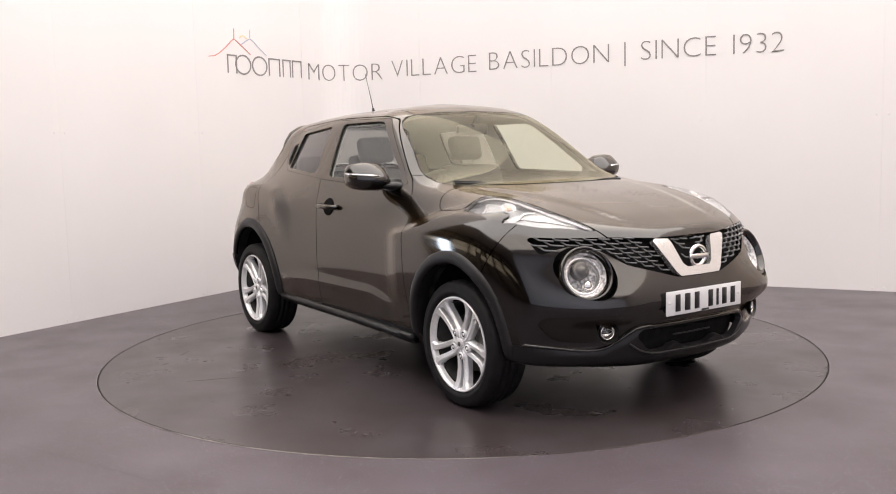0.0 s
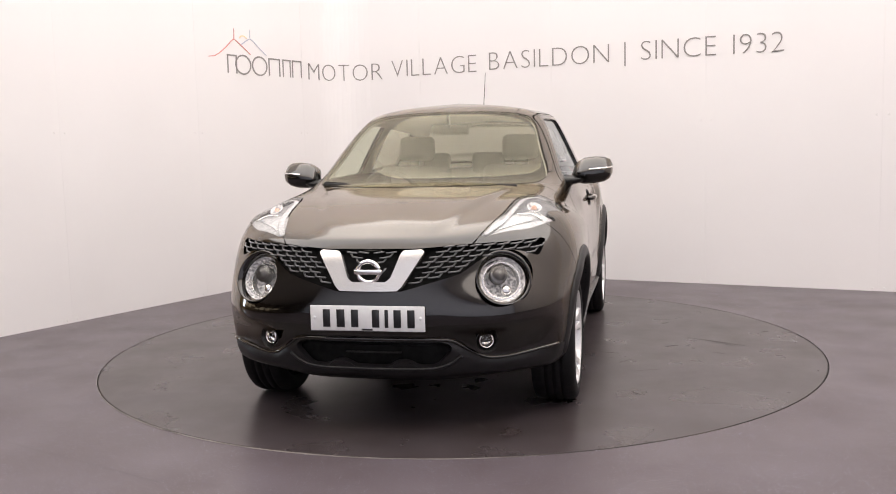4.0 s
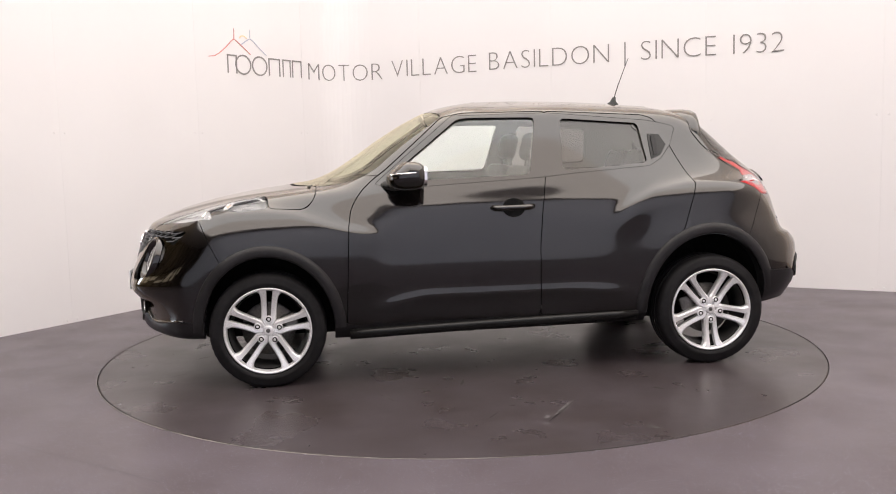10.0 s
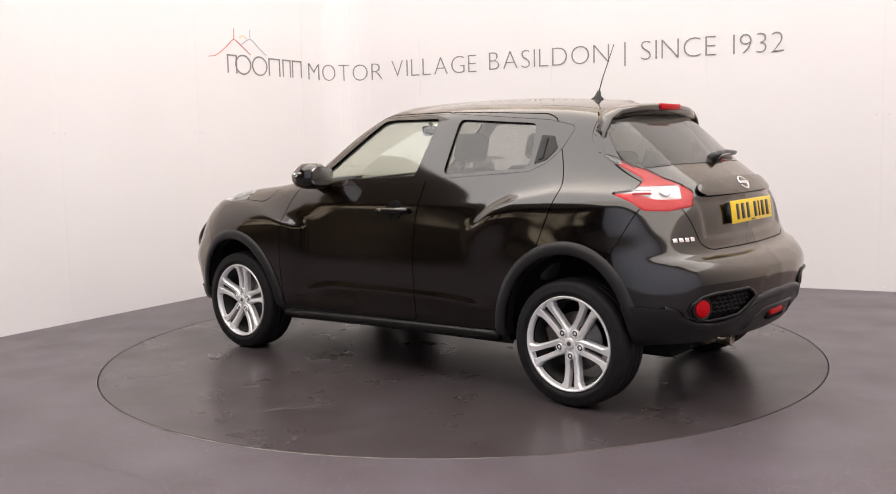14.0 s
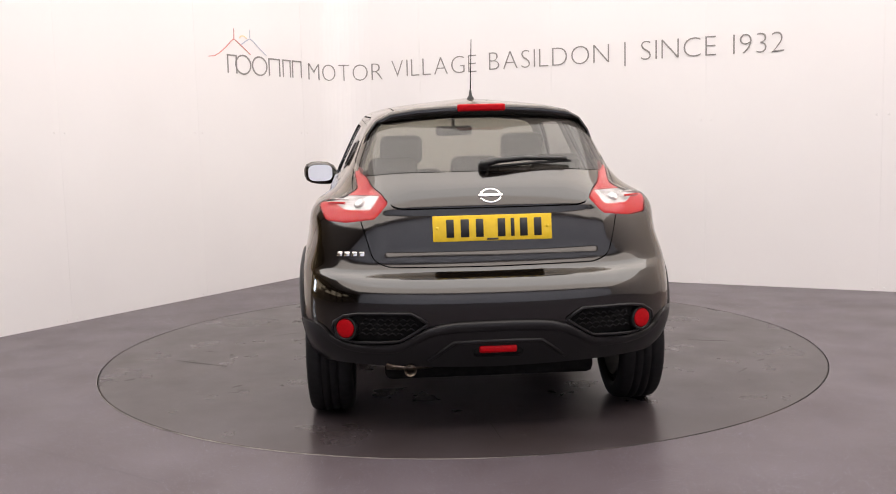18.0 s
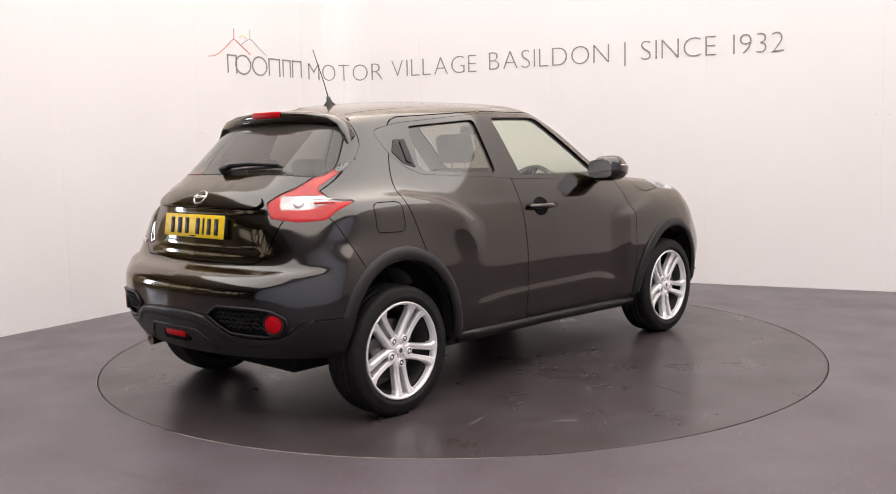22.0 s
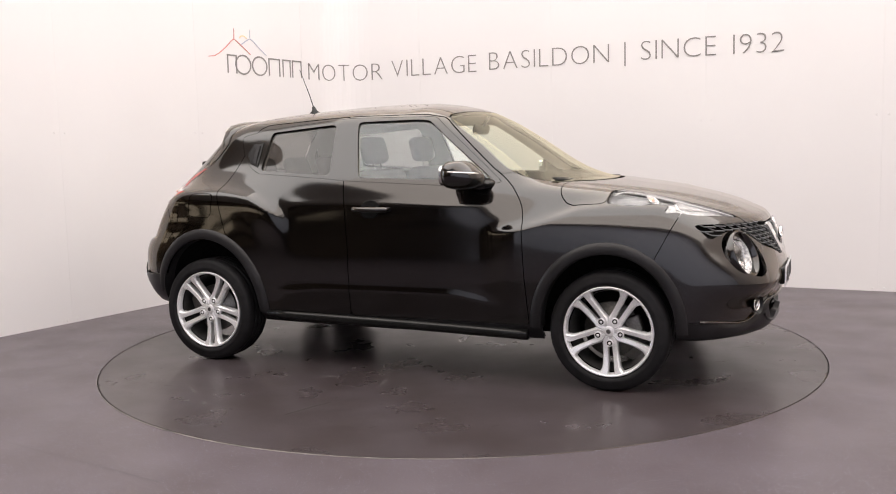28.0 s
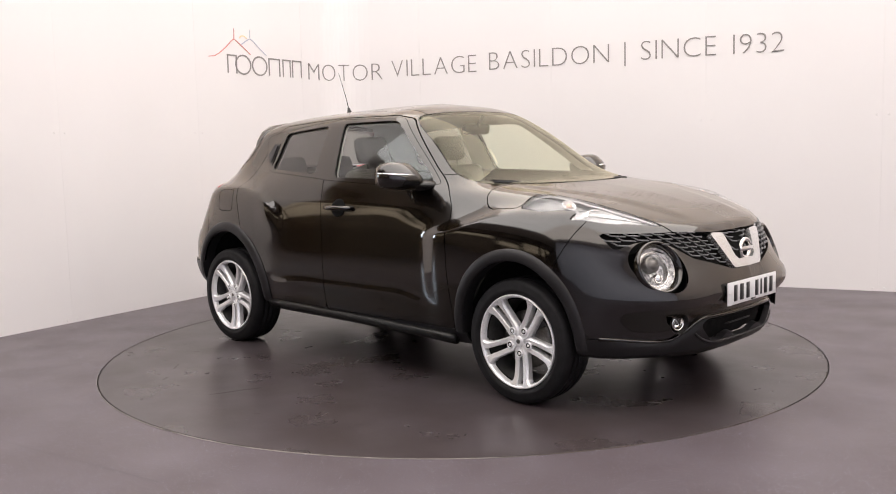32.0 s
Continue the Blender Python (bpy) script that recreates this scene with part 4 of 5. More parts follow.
for x, _ in WHEELS:
    for s in (1, -1):
        wheel = part("wheel", TYRE, RUBBER, car, "black road tyre on a silver alloy rim", m=pose(x, s * .752, HUB_Z, 0, 0, 0 if s > 0 else 180))
        part("rim", RIM, ALLOY, wheel, "silver alloy rim")
        part("hub", HUBPLATE, ALLOY, wheel)
        part("barrel", BARREL_MESH, BARREL, wheel, "inner barrel darkened for the shade behind the spokes")
        part("emblem", turned("emblem", [(0, .0875), (.009, .0873), (.012, .086), (.012, .08)], 28), STEEL, wheel)
        spin = 32 if x > 0 and s > 0 else 4
        for k in range(5):
            for q in SPOKES:
                part("spoke", q, ALLOY, wheel, m=pose(0, 0, 0, 0, 72 * k + spin, 0))
            part("nut_shade_disc", NUT_SHADE, GAP, wheel, m=pose(0, 0, 0, 0, 72 * k + spin, 0) @ pose(0, 0, -.062))
            part("nut_boss", NUTBOSS, ALLOY, wheel, m=pose(0, 0, 0, 0, 72 * k + spin, 0) @ pose(0, 0, -.062))
            part("wheel_nut", NUT, ALLOY, wheel, m=pose(0, 0, 0, 0, 72 * k + spin, 0) @ pose(0, 0, -.062))
        part("centre_cap", CAP, ALLOY, wheel, "grey centre cap")
        part("brake_disc", BRAKE, STEEL, wheel, "bare steel brake disc")
        part("brake_caliper", CALIPER, STEEL, wheel, m=pose(-.12 if x > 0 else .12, .015, .03, 0, 20, 0))

# ---- wheel arch flares and wells ----
for (x, wide), (a0, a1) in zip(WHEELS, ((0, 180), (0, 164))):
    rings = []
    for k in range(49):
        a = radians(a0 + (a1 - a0) * k / 48)
        r_out = float(arch_radius(x, a))
        r_in = r_out - wide
        ring = []
        edge = flank(x + (r_out + .005) * math.cos(a), HUB_Z + (r_out + .005) * math.sin(a))
        for r, dy in ((r_out + .002, -.012), (r_out, .004), (r_out - .006, .012), (r_out - .026, .020), (r_in + .012, .021), (r_in + .003, .016), (r_in, .006), (r_in, -.07)):
            ring.append((x + r * math.cos(a), edge + dy, HUB_Z + r * math.sin(a)))
        rings.append(ring)
    flare = rings_mesh("wheel_arch_flare", rings, closed=False)
    well = []
    for k in range(25):
        a = radians(12 + 156 * k / 24)
        rr = float(arch_radius(x, a)) - wide + .012
        well.append([(x + rr * math.cos(a), .77, HUB_Z + rr * math.sin(a)), (x + rr * math.cos(a), .50, HUB_Z + rr * math.sin(a)), (x, .50, HUB_Z)])
    well = rings_mesh("wheel_well", well, closed=False)
    for s in (1, -1):
        part("wheel_arch_flare", flare, PLASTIC, car, "satin black plastic flare", m=Matrix.Diagonal((1, s, 1, 1)))
        part("wheel_well", well, GAP, car, m=Matrix.Diagonal((1, s, 1, 1)))
part("underbody", block(3.3, .98, .22, .03, m=pose(0, 0, .33)), GAP, car, "black underside")
part("floor_pan", block(1.62, 1.36, .11, .02, m=pose(0, 0, .300)), GAP, car)
for s in (1, -1):
    rings = []
    for x in np.linspace(.82, -.83, 12):
        y = flank(x, .33)
        zc = .300 - .018 * x / .82
        rings.append([(x, y - .04, zc - .040), (x, y - .012, zc - .040), (x, y + .012, zc - .022), (x, y + .020, zc), (x, y + .012, zc + .012), (x, y - .02, zc + .022), (x, y - .05, zc + .02)])
    part("sill_trim", rings_mesh("sill_trim", rings, caps=(True, True)), TRIM, car, "satin black plastic side skirt", m=Matrix.Diagonal((1, s, 1, 1)))

# ---- nose ----
single("grille_backing", uncut.cut(lambda v: GRILLE(v) + .03)[0].moved(-.040), GAP, 0)
single("intake_backing", uncut.cut(lambda v: INTAKE(v) + .035)[0].moved(-.05), GAP, 0)
BOW = front_view([(.250, .842), (.142, .836), (.092, .704), (-.2, .706), (-.2, .664), (.138, .664)], 1.5, .006)
bow = grille_hole.cut(BOW)[0]
single("grille_bow", bow.moved(.010), SATIN, .03, "chrome V-shaped grille surround")
GR = [(.73, .864), (.60, .858), (.42, .856), (.2, .842), (-.2, .830), (-.2, .667), (.14, .669), (.40, .742), (.49, .804), (.58, .838), (.66, .822), (.718, .795)]


def in_grille(y, z):
    return inside(GR, np.array([abs(y)]), np.array([z]), .02)[0] > (-.004 if abs(y) < .5 else -.016)


def slat(name, pts, r, flat, mat=PLASTIC):
    part(name, tube(name, pts, r, 6, flat=flat), mat, car)


MESH = material("satin_grille_plastic", (.15, .15, .155), .26)
mottle(MESH, 300, .26, .34, "Roughness")
row = 0
z = .679
while z < .860:
    for s in (1, -1):
        y = .012 if row % 2 else .040
        while y < .74:
            b = y + .046
            mid_y = .192 - .11 * (.840 - z) / .17
            if in_grille(y, z) and in_grille(b, z) and not (mid_y - .060 < b and y < mid_y + .064):
                pts = [(nose(q, z) - .008 + .006 * (k == 1) + .006 * (k == 2), s * q, z + .10 * (q - y)) for k, q in enumerate(np.linspace(y, b, 4))]
                slat("grille_slat", pts, .0048, .8, MESH)
                if in_grille(b + .006, z + .020):
                    slat("grille_rib", [(nose(b, z) - .006, s * b, z + .004), (nose(b + .012, z + .02) - .012, s * (b + .012), z + .020)], .0045, .8, MESH)
            y += .056
    z += .0215
    row += 1
ring = tube("badge", [(2.052, .050 * math.cos(a), .752 + .046 * math.sin(a)) for a in (2 * math.pi * k / 36 for k in range(37))], .0105, 8)
badge = part("badge", ring, CHROME, car, "round chrome badge with a plain bar")
part("bar", block(.014, .128, .022, .004, m=pose(2.058, 0, .752)), CHROME, badge)
edge = spline(np.array([(.80, .380), (.75, .374), (.66, .360), (.58, .350), (.50, .354), (.44, .388), (.39, .424), (.34, .446), (.20, .450), (0, .451)]), 3)
edge = np.concatenate([edge, edge[-2::-1] * (-1, 1)])
part("lip_ridge", tube("lip_ridge", [(nose(abs(y), z) + .002, y, z) for y, z in edge], .009, 8), PAINT, car, "gloss black edge over the front lip")
edge = spline(np.array([(.40, .372), (.35, .338), (.28, .318), (.16, .314), (0, .313)]), 4)
edge = np.concatenate([edge, edge[-2::-1] * (-1, 1)])
part("skid_edge", tube("skid_edge", [(nose(abs(y), z) + .006, y, z) for y, z in edge], .0075, 8), VALANCE, car, "satin black lower edge of the intake")
part("intake_bar", tube("intake_bar", [(nose(abs(y), .385) - .035, y, .385) for y in np.linspace(-.13, .13, 7)], .004, 6), PLASTIC, car)
# headlamps
BOWL = turned("headlamp", [(.104, -.020), (.100, -.022), (.096, -.030), (.090, -.042), (.075, -.068), (.045, -.088), (0, -.092)], 56)
BEZEL = turned("bezel", [(.132, -.022), (.130, .000), (.126, .010), (.120, .012), (.114, .006), (.107, -.010), (.102, -.022), (.100, -.034)], 56)
EYE_LENS = turned("lens", [(.104, -.018), (.095, -.010), (.07, .000), (.035, .007), (.0001, .009)], 48)
PROJECTOR = turned("projector", [(.040, -.05), (.041, -.015), (.037, -.008), (.033, -.010), (.026, 0), (.014, .008), (.0001, .010)], 32)
FIN = turned("reflector_ring", [(.094, -.048), (.080, -.040), (.078, -.043), (.072, -.068)], 48)
for s in (1, -1):
    p = Vector((nose(HEAD_Y, HEAD_Z), s * HEAD_Y, HEAD_Z))
    n = outward(*p)
    n = (n + Vector((.45, 0, 0))).normalized()
    lamp = part("headlamp", BOWL, REFLECTOR, car, "round clear headlamp", m=facing(p - n * .012, n))
    part("bezel", BEZEL, PAINT, lamp, "gloss black bezel")
    part("lens", EYE_LENS, LENS, lamp, "clear lens").visible_shadow = False
    part("projector", PROJECTOR, STEEL, lamp, "grey glass projector", m=pose(.012, -.020, .026))
    part("reflector_ring", FIN, SATIN, lamp)
    part("bulb", turned("bulb", [(.024, -.06), (.024, -.03), (.016, -.022), (0, -.02)], 20), CHROME, lamp, "silvered bulb cap", m=pose(-.02, -.020, -.042))
    q = Vector((nose(.508, .437) + .014, s * .508, .437))
    d = Vector((.92, .38 * s, 0))
    cup = part("fog_lamp", turned("fog_lamp", [(.052, .012), (.047, .006), (.040, -.01), (.034, -.014), (.034, -.004), (.031, 0), (.028, -.004), (.022, -.022), (0, -.028)], 32), TRIM, car, "small round front fog lamp", m=facing(q, d))
    part("ring", turned("ring", [(.035, -.004), (.033, .003), (.029, .003), (.027, -.004), (.024, -.018), (0, -.022)], 32), CHROME, cup)
    part("lens", turned("lens", [(.028, 0), (.016, .005), (0.0001, .007)], 24), LENS, cup).visible_shadow = False
# lamps on top of the wings
wing_pts = points[(points[:, 0] > 1.15) & (points[:, 2] > .86) & (points[:, 1] > .38)]


def wing_z(x, y):
    d = (wing_pts[:, 0] - x) ** 2 + (wing_pts[:, 1] - y) ** 2
    k = np.argpartition(d, 4)[:4]
    w = 1 / (d[k] + 1e-5)
    return float((wing_pts[k, 2] * w).sum() / w.sum())


def lamp_line(name, pts, radius, mat, s, label="", sink=.010, taper=None, flat=.6):
    """A bar just under the lamp's cover, through places (x, y) of the plan."""
    pts = spline(np.array(pts, float), 4)
    return part(name, tube(name, [(x, s * y, wing_z(x, y) - sink) for x, y in pts], radius, 8, taper=taper, flat=flat), mat, car, label)


both("wing_lamp_lens", indicator, LENS, .004, "clear lamp cover")
for ob in car.children:
    if ob.name.startswith("wing_lamp_lens"):
        ob.visible_shadow = False
lamp_front, lamp_rear = uncut.cut(lambda v: INDICATOR(v) + .012)[0].cut(lambda v: v[:, 0] - 1.585 + .25 * (v[:, 1] - .62))
both("wing_lamp_wedge", lamp_front.moved(-.012), WHITE_LAMP, .02, "white wedge of the wing lamp")
both("wing_lamp_housing", lamp_rear.moved(-.028), HOUSING, .0, "grey lamp housing")
for s in (1, -1):
    lamp_line("inner_strip", [(1.84, .480), (1.72, .535), (1.60, .565), (1.45, .585), (1.33, .610), (1.27, .70)], .020, WHITE_LAMP, s, "bright white lamp strip", taper=.010, flat=.3)
    lamp_line("cross_strip", [(1.60, .722), (1.58, .66), (1.60, .60)], .006, CHROME, s, sink=.006)
    for k in range(3):
        lamp_line("lamp_groove", [(1.80 - .03 * k, .515 + .02 * k), (1.70 - .03 * k, .60 + .025 * k), (1.64 - .02 * k, .665 + .02 * k)], .0025, SATIN, s, sink=.010)
    bulb = Vector((1.46, s * .665, wing_z(1.46, .665) - .020))
    cup = part("indicator_cup", turned("indicator_cup", [(.036, .004), (.033, .007), (.029, .000), (.018, -.012), (0, -.016)], 28), REFLECTOR, car, "silvered indicator cup", m=facing(bulb, (.55, .25 * s, .8)))
    part("bulb", turned("bulb", [(.014, -.014), (.013, .002), (.008, .008), (0, .010)], 20), AMBER, cup, "pale amber bulb")


def number_plate(name, back, ink, m, label):
    p = part(name, block(.524, .006, .113, .003), back, car, label, m)
    x = -.225
    for wide in (.050, .050, .024, .050, None, .050, .056, .050):
        if wide is None:
            x += .034
            continue
        part("bar", block(wide * .66, .003, .079, .001, 1), ink, p, m=pose(x + wide / 2, .004, 0))
        x += wide + .012
    for x in (-.243, .243):
        part("screw", turned("screw", [(0, .006), (.006, .0055), (.0075, .003)], 12), back, p, m=pose(x, 0, .002))
    part("tag", block(.05, .002, .008, .0006, 1), ink, p, m=pose(0, .0045, -.049))
    return p


number_plate("front_number_plate", PLATE_WHITE, INK, pose(2.094, 0, .552, 0, 0, -90), "white front number plate with dark bars")
part("plate_mount", block(.05, .50, .09, .012, m=pose(2.066, 0, .552)), TRIM, car)
# added block; covers the plate's dark mirror image in the tailgate paint
part("plate_filler", block(.50, .034, .10, .006, m=pose(-1.847, 0, .936, 8, 0, 90) @ pose(0, -.022, 0)), PAINT, car)
number_plate("rear_number_plate", PLATE_YELLOW, INK, pose(-1.847, 0, .936, 8, 0, 90), "yellow rear number plate with dark bars")

# ---- tail ----
up, rest_t = tail.cut(lambda v: v[:, 2] - 1.086)
low, mid = rest_t.cut(lambda v: np.maximum(1.022 + .034 * step(1.02, .82, -v[:, 0] - v[:, 1]) - v[:, 2], -v[:, 0] - v[:, 1] - 1.19))
both("tail_lamp_blade", up.moved(-.006), REDCLEAR, .02, "pale red upper blade of the tail lamp")
both("tail_lamp_clear", mid.moved(-.008), CLEAR, .02, "clear silvered middle of the tail lamp")
both("tail_lamp_red", low.moved(-.006), RED, .02, "red lower part of the tail lamp")
for s in (1, -1):
    for z, y0, y1 in ((1.062, .63, .70),):
        part("tail_lamp_fin", tube("tail_lamp_fin", [(stern(y, z) - .006, s * y, z + .03 * (y - .6)) for y in np.linspace(y0, y1, 7)], .0035, 6), SATIN, car)
    part("tail_lamp_strip", tube("tail_lamp_strip", [(stern(y, 1.046) - .004, s * y, 1.046 + .02 * (y - .6)) for y in np.linspace(.650, .725, 7)], .0055, 8), RED, car, "thin red strip")
    part("tail_lamp_bowl", turned("tail_lamp_bowl", [(.026, -.01), (.025, .001), (.020, .004), (.010, .006), (.0001, .0065)], 28), REFLECTOR, car, "silvered lamp bulb", m=facing((stern(.585, 1.052) - .003, s * .585, 1.052), outward(stern(.585, 1.052), .585 * s, 1.052)))
for ob in both("tail_lamp_cover", tail.moved(.006), LENS, .012, "clear glossy tail lamp cover"):
    ob.visible_shadow = False
both("rear_bumper_grille", rear_grille.moved(-.025), GAP, 0)
for s in (1, -1):
    for i in range(6):
        for j in range(10):
            y = .34 + .032 * j + (.016 if i % 2 else 0)
            z = .475 + .021 * i
            if inside([(.30, .545), (.37, .588), (.60, .583), (.60, .465), (.42, .467)], np.array([y]), np.array([z]), .02)[0] > .010:
                slat("bumper_slat", [(stern(y - .016, z) + .010, s * (y - .016), z - .005), (stern(y, z) + .008, s * y, z + .005), (stern(y + .016, z) + .010, s * (y + .016), z - .005)], .0035, .8)
    p = Vector((stern(.655, .518) - .004, s * .655, .518))
    part("rear_reflector", turned("rear_reflector", [(.042, -.012), (.042, .002), (.037, .005), (.0001, .006)], 36), RED, car, "round red rear reflector", m=facing(p, (-.9, .42 * s, 0)))
for s in (1, -1):
    p = Vector((stern(.655, .518) - .002, s * .655, .518))
    part("reflector_bezel", turned("reflector_bezel", [(.056, -.016), (.055, .002), (.050, .007), (.044, .004), (.041, -.004)], 36), TRIM, car, m=facing(p, (-.9, .42 * s, 0)))
    frame_line = [(.30, .545), (.335, .570), (.37, .590), (.45, .590), (.53, .589), (.60, .586), (.66, .575), (.705, .545), (.715, .515), (.70, .480), (.66, .462), (.60, .455), (.51, .458), (.42, .465), (.36, .50), (.31, .535), (.30, .545)]
    part("bumper_grille_frame", tube("bumper_grille_frame", [(stern(y, z) - .006, s * y, z) for y, z in frame_line], .0065, 10), VALANCE, car, "satin black grille frame")
ridge = [(.80, .540), (.755, .500), (.70, .462), (.62, .440), (.52, .434), (.43, .446), (.36, .482), (.29, .520), (.20, .538), (.10, .543), (0, .544)]
ridge = spline(np.array(ridge + [(-y, z) for y, z in ridge[-2::-1]]), 3)
band = [[(stern(abs(y), z + d) + off, y, z + d) for off, d in ((.02, .010), (-.010, .006), (-.017, -.002), (-.019, -.022), (-.012, -.040), (.01, -.046))] for y, z in ridge]
part("valance_ridge", rings_mesh("valance_ridge", band, closed=False), VALANCE, car, "satin black raised ridge of the valance")
part("recess_edge", tube("recess_edge", [(stern(abs(y), z) - .012, y, z) for y, z in ((-.30, .372), (-.24, .420), (-.19, .458), (-.08, .462), (.08, .462), (.19, .458), (.24, .420), (.30, .372))], .009, 8), VALANCE, car)
part("rear_fog_lamp", block(.03, .165, .034, .010, m=pose(stern(0, .42) - .012, 0, .424)), RED, car, "red rear fog lamp")
part("fog_lamp_recess", block(.02, .22, .060, .02, m=pose(stern(0, .42) - .006, 0, .420)), GAP, car)
part("exhaust_silencer", tube("exhaust_silencer", [(-1.80, .28, .338), (-1.81, .34, .336), (-1.81, .42, .336), (-1.80, .48, .338)], .028, 14), EXHAUST, car, "steel exhaust silencer")
part("exhaust_hanger", tube("exhaust_hanger", [(-1.865, .275, .352), (-1.87, .31, .340), (-1.875, .378, .334), (-1.87, .445, .340), (-1.865, .48, .352)], .014, 10, flat=.7), EXHAUST, car, "heat-tinted steel exhaust hanger")
part("exhaust_pipe", turned("exhaust_pipe", [(.026, -.30), (.026, .0), (.0275, .006), (.0245, .006), (.0235, -.1), (0, -.1)], 28), EXHAUST, car, "steel exhaust pipe", m=facing((-1.90, .378, .325), (-1, 0, -.1)))
rear_tilt = facing((stern(0, 1.072) - .014, 0, 1.072), outward(stern(0, 1.072), 0, 1.072))
badge = part("rear_badge", tube("rear_badge", [(.045 * math.cos(a), 0, .036 * math.sin(a)) for a in (2 * math.pi * k / 36 for k in range(37))], .0065, 8), CHROME, car, "round chrome badge with a plain bar", m=rear_tilt)
part("bar", block(.108, .010, .016, .004, m=pose(0, .005, 0)), CHROME, badge)
for k in range(4):
    y = .575 + .033 * k
    part("model_badge", block(.026, .005, .021, .002, m=facing((stern(y, .830) - .003, y, .830), outward(stern(y, .830), y, .830))), CHROME, car, "small chrome badge bars")
# spoiler, with a fin down each side of the window
rings = []
for y, z, xr, xf, tilt in ((.592, 1.225, -1.312, -1.296, 86), (.586, 1.245, -1.316, -1.285, 84), (.572, 1.30, -1.320, -1.27, 80), (.545, 1.372, -1.322, -1.25, 68), (.502, 1.432, -1.326, -1.22, 48), (.43, 1.470, -1.340, -1.18, 22),
                           (.30, 1.489, -1.370, -1.17, 6), (.15, 1.497, -1.387, -1.17, 2), (0, 1.500, -1.394, -1.17, 0)):
    ring = []
    for x, d in ((xf, -.03), (xf - .03, .001), (xr + .06, .006), (xr + .012, .001), (xr, -.006), (xr + .004, -.040), (xr + .05, -.060), (xf - .02, -.050)):
        if tilt > 40 and d < -.01:
            d *= .35
        ring.append((x, y + d * math.sin(radians(tilt)), z - .009 + d * math.cos(radians(tilt))))
    rings.append(ring)
rings = rings + [[(x, -y, z) for x, y, z in r] for r in rings[-2::-1]]
part("spoiler", rings_mesh("spoiler", rings, caps=(True, True)), PAINT, car, "gloss black roof spoiler")
part("high_brake_light", block(.03, .232, .034, .008, m=pose(-1.384, -.01, 1.476, 0, 0, 0)), RED, car, "red high-level brake light")
wiper = part("rear_wiper", tube("rear_wiper", [(-1.655, .02, 1.205), (-1.648, -.05, 1.224), (-1.628, -.18, 1.232), (-1.602, -.38, 1.224)], .024, 8, taper=.012, flat=.7), TRIM, car, "black rear wiper")
part("blade", tube("blade", [(-1.656, .03, 1.192), (-1.642, -.15, 1.205), (-1.604, -.36, 1.215), (-1.594, -.40, 1.214)], .007, 6), TRIM, wiper)
part("pivot", turned("pivot", [(0, .034), (.02, .03), (.026, .015), (.028, -.01)], 24), TRIM, wiper, m=facing((-1.640, .01, 1.198), (-.8, 0, .6)))

# ---- roof ----
aerial = part("aerial", tube("aerial", [(-.952, 0, 1.56), (-.985, 0, 1.66), (-1.055, 0, 1.835)], .0035, 6, taper=.0018), TRIM, car, "thin black roof aerial")
part("base", rings_mesh("base", [[(-.945 + r * 1.3 * math.cos(a) - lean, r * .62 * math.sin(a), z) for a in (2 * math.pi * k / 20 for k in range(20))] for r, z, lean in ((.036, 1.528, 0), (.030, 1.543, .002), (.016, 1.556, .006), (.008, 1.585, .014))], caps=(False, True)), TRIM, aerial)
single("headlining", roof.moved(-.03), LINING, 0, "pale cloth headlining")

# ---- doors ----
cabin_pts = points[(points[:, 1] > .4) & (points[:, 2] > 1.05)]


def glass_y(x, z):
    """How far out the side of the cabin stands at x, z."""
    d = (cabin_pts[:, 0] - x) ** 2 + (cabin_pts[:, 2] - z) ** 2
    k = np.argpartition(d, 5)[:5]
    w = 1 / (d[k] + 1e-5)
    return float((cabin_pts[k, 1] * w).sum() / w.sum())


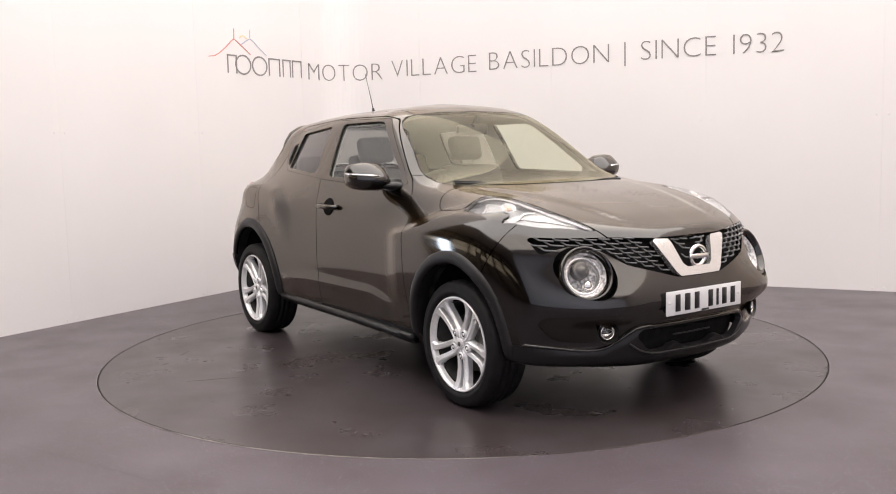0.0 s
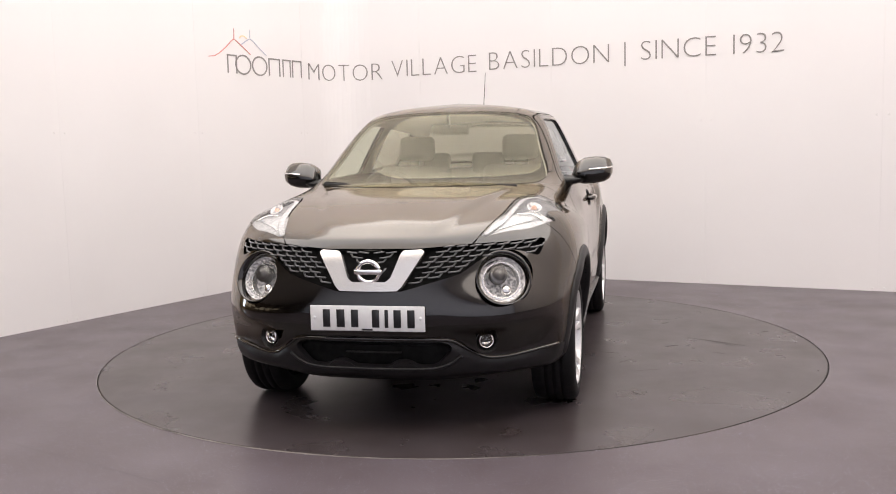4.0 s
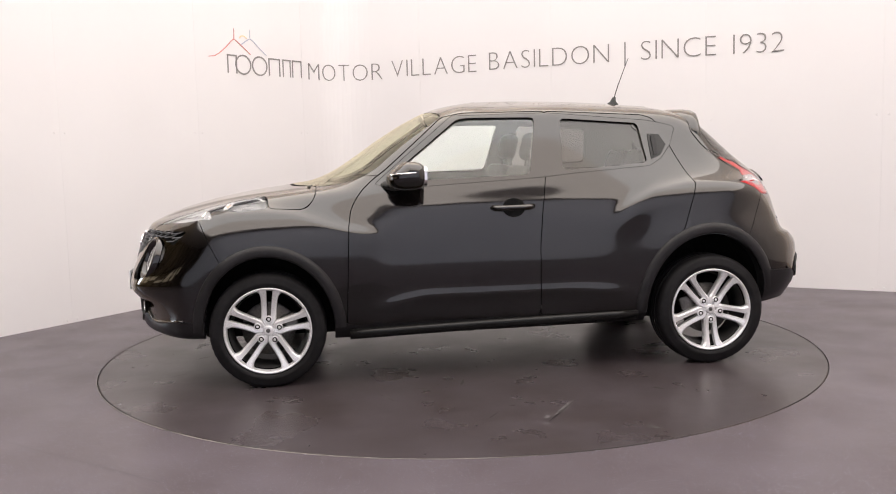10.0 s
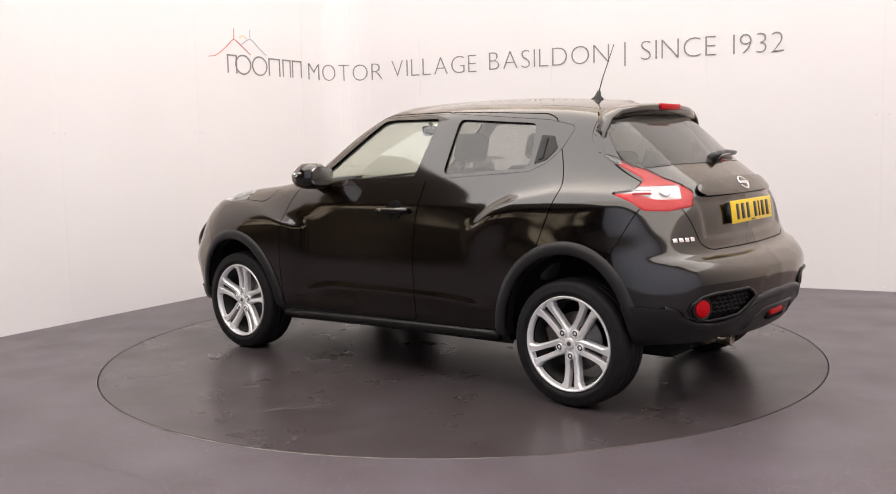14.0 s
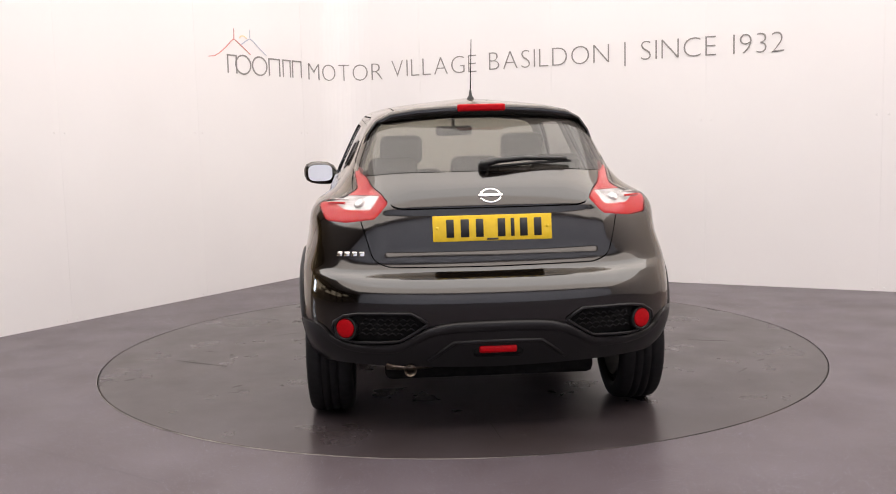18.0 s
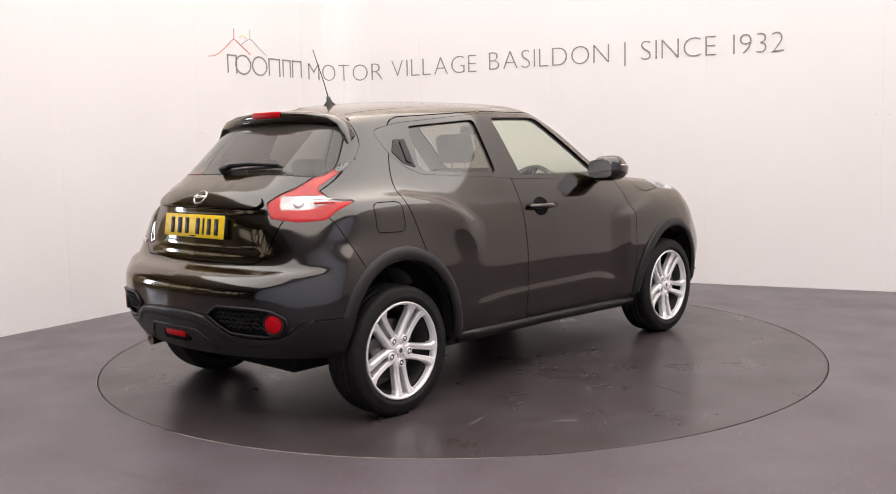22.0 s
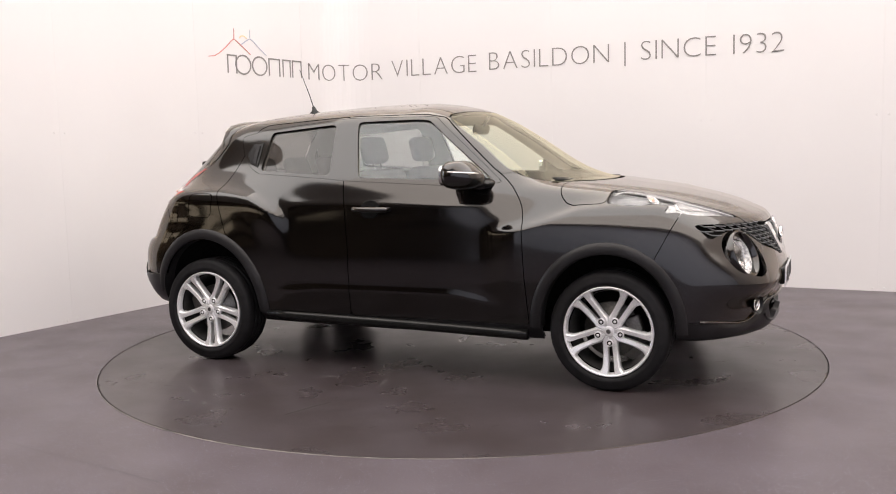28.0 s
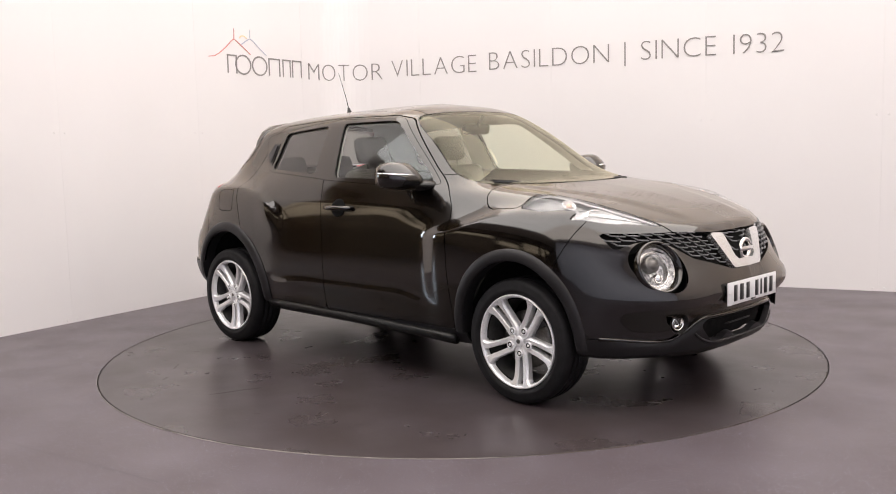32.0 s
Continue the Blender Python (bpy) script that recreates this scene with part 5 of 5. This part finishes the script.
for s in (1, -1):
    y0 = flank(-.11, .945)
    # raised black disc stands for the shade in the painted recess
    part("handle_shade_disc", rings_mesh("handle_shade_disc", [[(-.115 + r * 1.15 * math.cos(a), s * (flank(-.115 + r * 1.15 * math.cos(a), .945 + r * math.sin(a)) + d), .945 + r * .95 * math.sin(a)) for a in (2 * math.pi * k / 28 for k in range(28))] for r, d in ((.056, .003), (.053, .006), (.048, .0045))], caps=(False, True)), GAP, car, "black disc for the shaded handle recess")
    handle = part("door_handle", tube("door_handle", [(.002, s * (y0 - .004), .946), (-.012, s * (y0 + .022), .946), (-.06, s * (y0 + .034), .946), (-.16, s * (y0 + .036), .947), (-.205, s * (y0 + .024), .948), (-.222, s * (y0 - .004), .948)], .019, 10, flat=.8), PAINT, car, "gloss black door handle")
    part("keyhole", turned("keyhole", [(0, .012), (.008, .011), (.0095, .006)], 16), STEEL, handle, m=facing((-.195, s * (y0 + .022), .948), (0, s, 0)))
    # hidden rear handle beside the window
    tri = [(-.968, 1.340), (-1.040, 1.335), (-1.075, 1.275), (-1.03, 1.215), (-.968, 1.195)]
    part("rear_handle", rings_mesh("rear_handle", [[(x, s * (glass_y(x, z) + d), z) for x, z in tri] for d in (-.02, .004)], caps=(False, True), smooth=False), TRIM, car, "hidden black rear door handle")
    part("handle_grip", rings_mesh("handle_grip", [[(x, s * (glass_y(x, z) + d), z) for x, z in ((-.985, 1.325), (-1.010, 1.325), (-1.012, 1.225), (-.985, 1.215))] for d in (0, .012)], caps=(False, True), smooth=False), PLASTIC, car)
    # door mirror
    rings = []
    for y, cx, hx, zc, hz in ((.770, .515, .030, 1.090, .020), (.785, .515, .056, 1.112, .042), (.805, .508, .080, 1.126, .062), (.845, .500, .096, 1.134, .076), (.905, .492, .098, 1.138, .078), (.955, .484, .092, 1.141, .071), (.986, .476, .074, 1.143, .055), (1.001, .470, .034, 1.144, .024)):
        ring = []
        for k in range(28):
            a = 2 * math.pi * k / 28
            c, sn = math.cos(a), math.sin(a)
            c = abs(c) ** (.85 if c > 0 else .45) * (1 if c > 0 else -1)
            sn = abs(sn) ** .68 * (1 if sn > 0 else -1)
            ring.append((cx + hx * c - (.055 * max(sn, 0) * c if c > 0 else 0), s * y, zc + hz * sn))
        rings.append(ring)
    mirror = part("door_mirror", rings_mesh("door_mirror", rings, caps=(True, True)), PAINT, car, "gloss black door mirror with a silver strip")
    part("mirror_glass", rings_mesh("mirror_glass", [[(.386 - d, s * (.890 + .080 * abs(math.cos(a)) ** .6 * (1 if math.cos(a) > 0 else -1)), 1.138 + .054 * abs(math.sin(a)) ** .6 * (1 if math.sin(a) > 0 else -1)) for a in (2 * math.pi * k / 32 for k in range(32))] for d in (-.02, .004)], caps=(False, True), smooth=False), CHROME, mirror, "mirror glass")
    part("strip", tube("strip", [(.404, s * .964, 1.160), (.450, s * .996, 1.158), (.500, s * .999, 1.155), (.540, s * .984, 1.152), (.574, s * .935, 1.148), (.588, s * .87, 1.143)], .008, 8, flat=.7), CHROME, mirror, "silver indicator strip")
    part("mirror_foot", rings_mesh("mirror_foot", [[(.535 + w * math.cos(a), s * y, z + h * math.sin(a)) for a in (2 * math.pi * k / 16 for k in range(16))] for y, w, h, z in ((.72, .10, .040, 1.080), (.765, .075, .030, 1.082), (.81, .055, .022, 1.086), (.84, .05, .02, 1.09))], caps=(True, True)), TRIM, mirror)

# ---- windscreen wipers ----
for y0, y1 in ((-.10, -.60), (.52, .02)):
    arm = part("front_wiper", tube("front_wiper", [(1.02, y0, 1.076), (.985, (y0 + y1) / 2, 1.086), (.92, y1, 1.098)], .010, 8, taper=.006), TRIM, car, "black windscreen wiper")
    part("blade", tube("blade", [(.985, y0 - .06, 1.083), (.96, (y0 + y1) / 2, 1.094), (.905, y1, 1.106)], .006, 6), TRIM, arm)
part("cowl", rings_mesh("cowl", [[(x, y, z) for y in np.linspace(-.62, .62, 15) for x, z in ((1.03 - .11 * (y / .62) ** 2 + d, 1.062 + e),)] for d, e in ((.03, 0), (-.03, .004), (-.10, .0))], closed=False), TRIM, car, "black scuttle panel")

# ---- cabin ----
def seat(x, y, tall=1.30, wide=.50, lean=14):
    chair = part("seat", block(.50, wide, .16, .05, 3, m=pose(x + .10, y, .66, 0, -6, 0)), SEAT, car, "charcoal cloth seat")
    part("backrest", block(.13, wide, tall - .62, .05, 3, m=pose(x - .19, y, (tall + .62) / 2 - .05, 0, -lean, 0)), SEAT, chair)
    part("headrest", block(.09, .25, .17, .04, 3, m=pose(x - .30, y, tall + .06, 0, -lean, 0)), SEAT, chair)
    for d in (-.05, .05):
        part("headrest_rod", tube("headrest_rod", [(x - .26, y + d, tall - .10), (x - .295, y + d, tall + .04)], .006, 6), STEEL, chair)


for y in (.36, -.36):
    seat(-.02, y, 1.22)
for y in (.42, 0, -.42):
    seat(-.80, y, 1.10, .41, 18)
rings = []
for y in np.linspace(-.70, .70, 25):
    hood = .035 * math.exp(-((y + .36) / .17) ** 2)
    rings.append([(.92, y, 1.045), (.80, y, 1.06), (.62, y, 1.055 + hood), (.54, y, 1.035 + hood), (.50, y, .98), (.52, y, .80), (.60, y, .60)])
part("dashboard", rings_mesh("dashboard", rings, closed=False), DASH, car, "dark grained dashboard")
wheel_m = facing((.36, -.36, .985), (-.88, 0, .46))
steering = part("steering_wheel", tube("steering_wheel", [(.182 * math.cos(a), 0, .182 * math.sin(a)) for a in (2 * math.pi * k / 40 for k in range(41))], .015, 8), DASH, car, "dark leather steering wheel", m=wheel_m)
part("hub", block(.14, .05, .11, .02, m=pose(0, -.01, 0)), DASH, steering)
for a in (0, 180, 270):
    part("spoke", block(.13, .02, .03, .008, m=pose(0, 0, 0, 0, a, 0) @ pose(.115, 0, 0)), DASH, steering)
part("inside_mirror", block(.035, .24, .065, .02, 3, m=pose(.26, 0, 1.395, 0, 10, 0)), TRIM, car, "black inside mirror")
part("mirror_stalk", tube("mirror_stalk", [(.27, 0, 1.41), (.32, 0, 1.475)], .012, 8), TRIM, car)


# ---- what moves: the turntable and the car on it ----
def heading(t):
    """Degrees of the car's nose from the x axis at t seconds; it comes to rest near the end."""
    slow = ((28.5, -388.4), (29.0, -393.9), (29.5, -398.4), (30.0, -401.5), (30.5, -403.0), (31.0, -403.2), (32.0, -403.2))
    if t <= 28.5:
        return -54.95 - 11.70 * t
    return dict(slow)[t]


def motions():
    times = [float(t) for t in range(0, 29)] + [28.5, 29.0, 29.5, 30.0, 30.5, 31.0, 32.0]
    walk(car, [(t, pose(0, 0, 0, 0, 0, heading(t)) @ Matrix.Translation((-.086, 0, 0))) for t in times])
    walk(turntable, [(t, pose(0, 0, 0, 0, 0, heading(t))) for t in times])


motions()
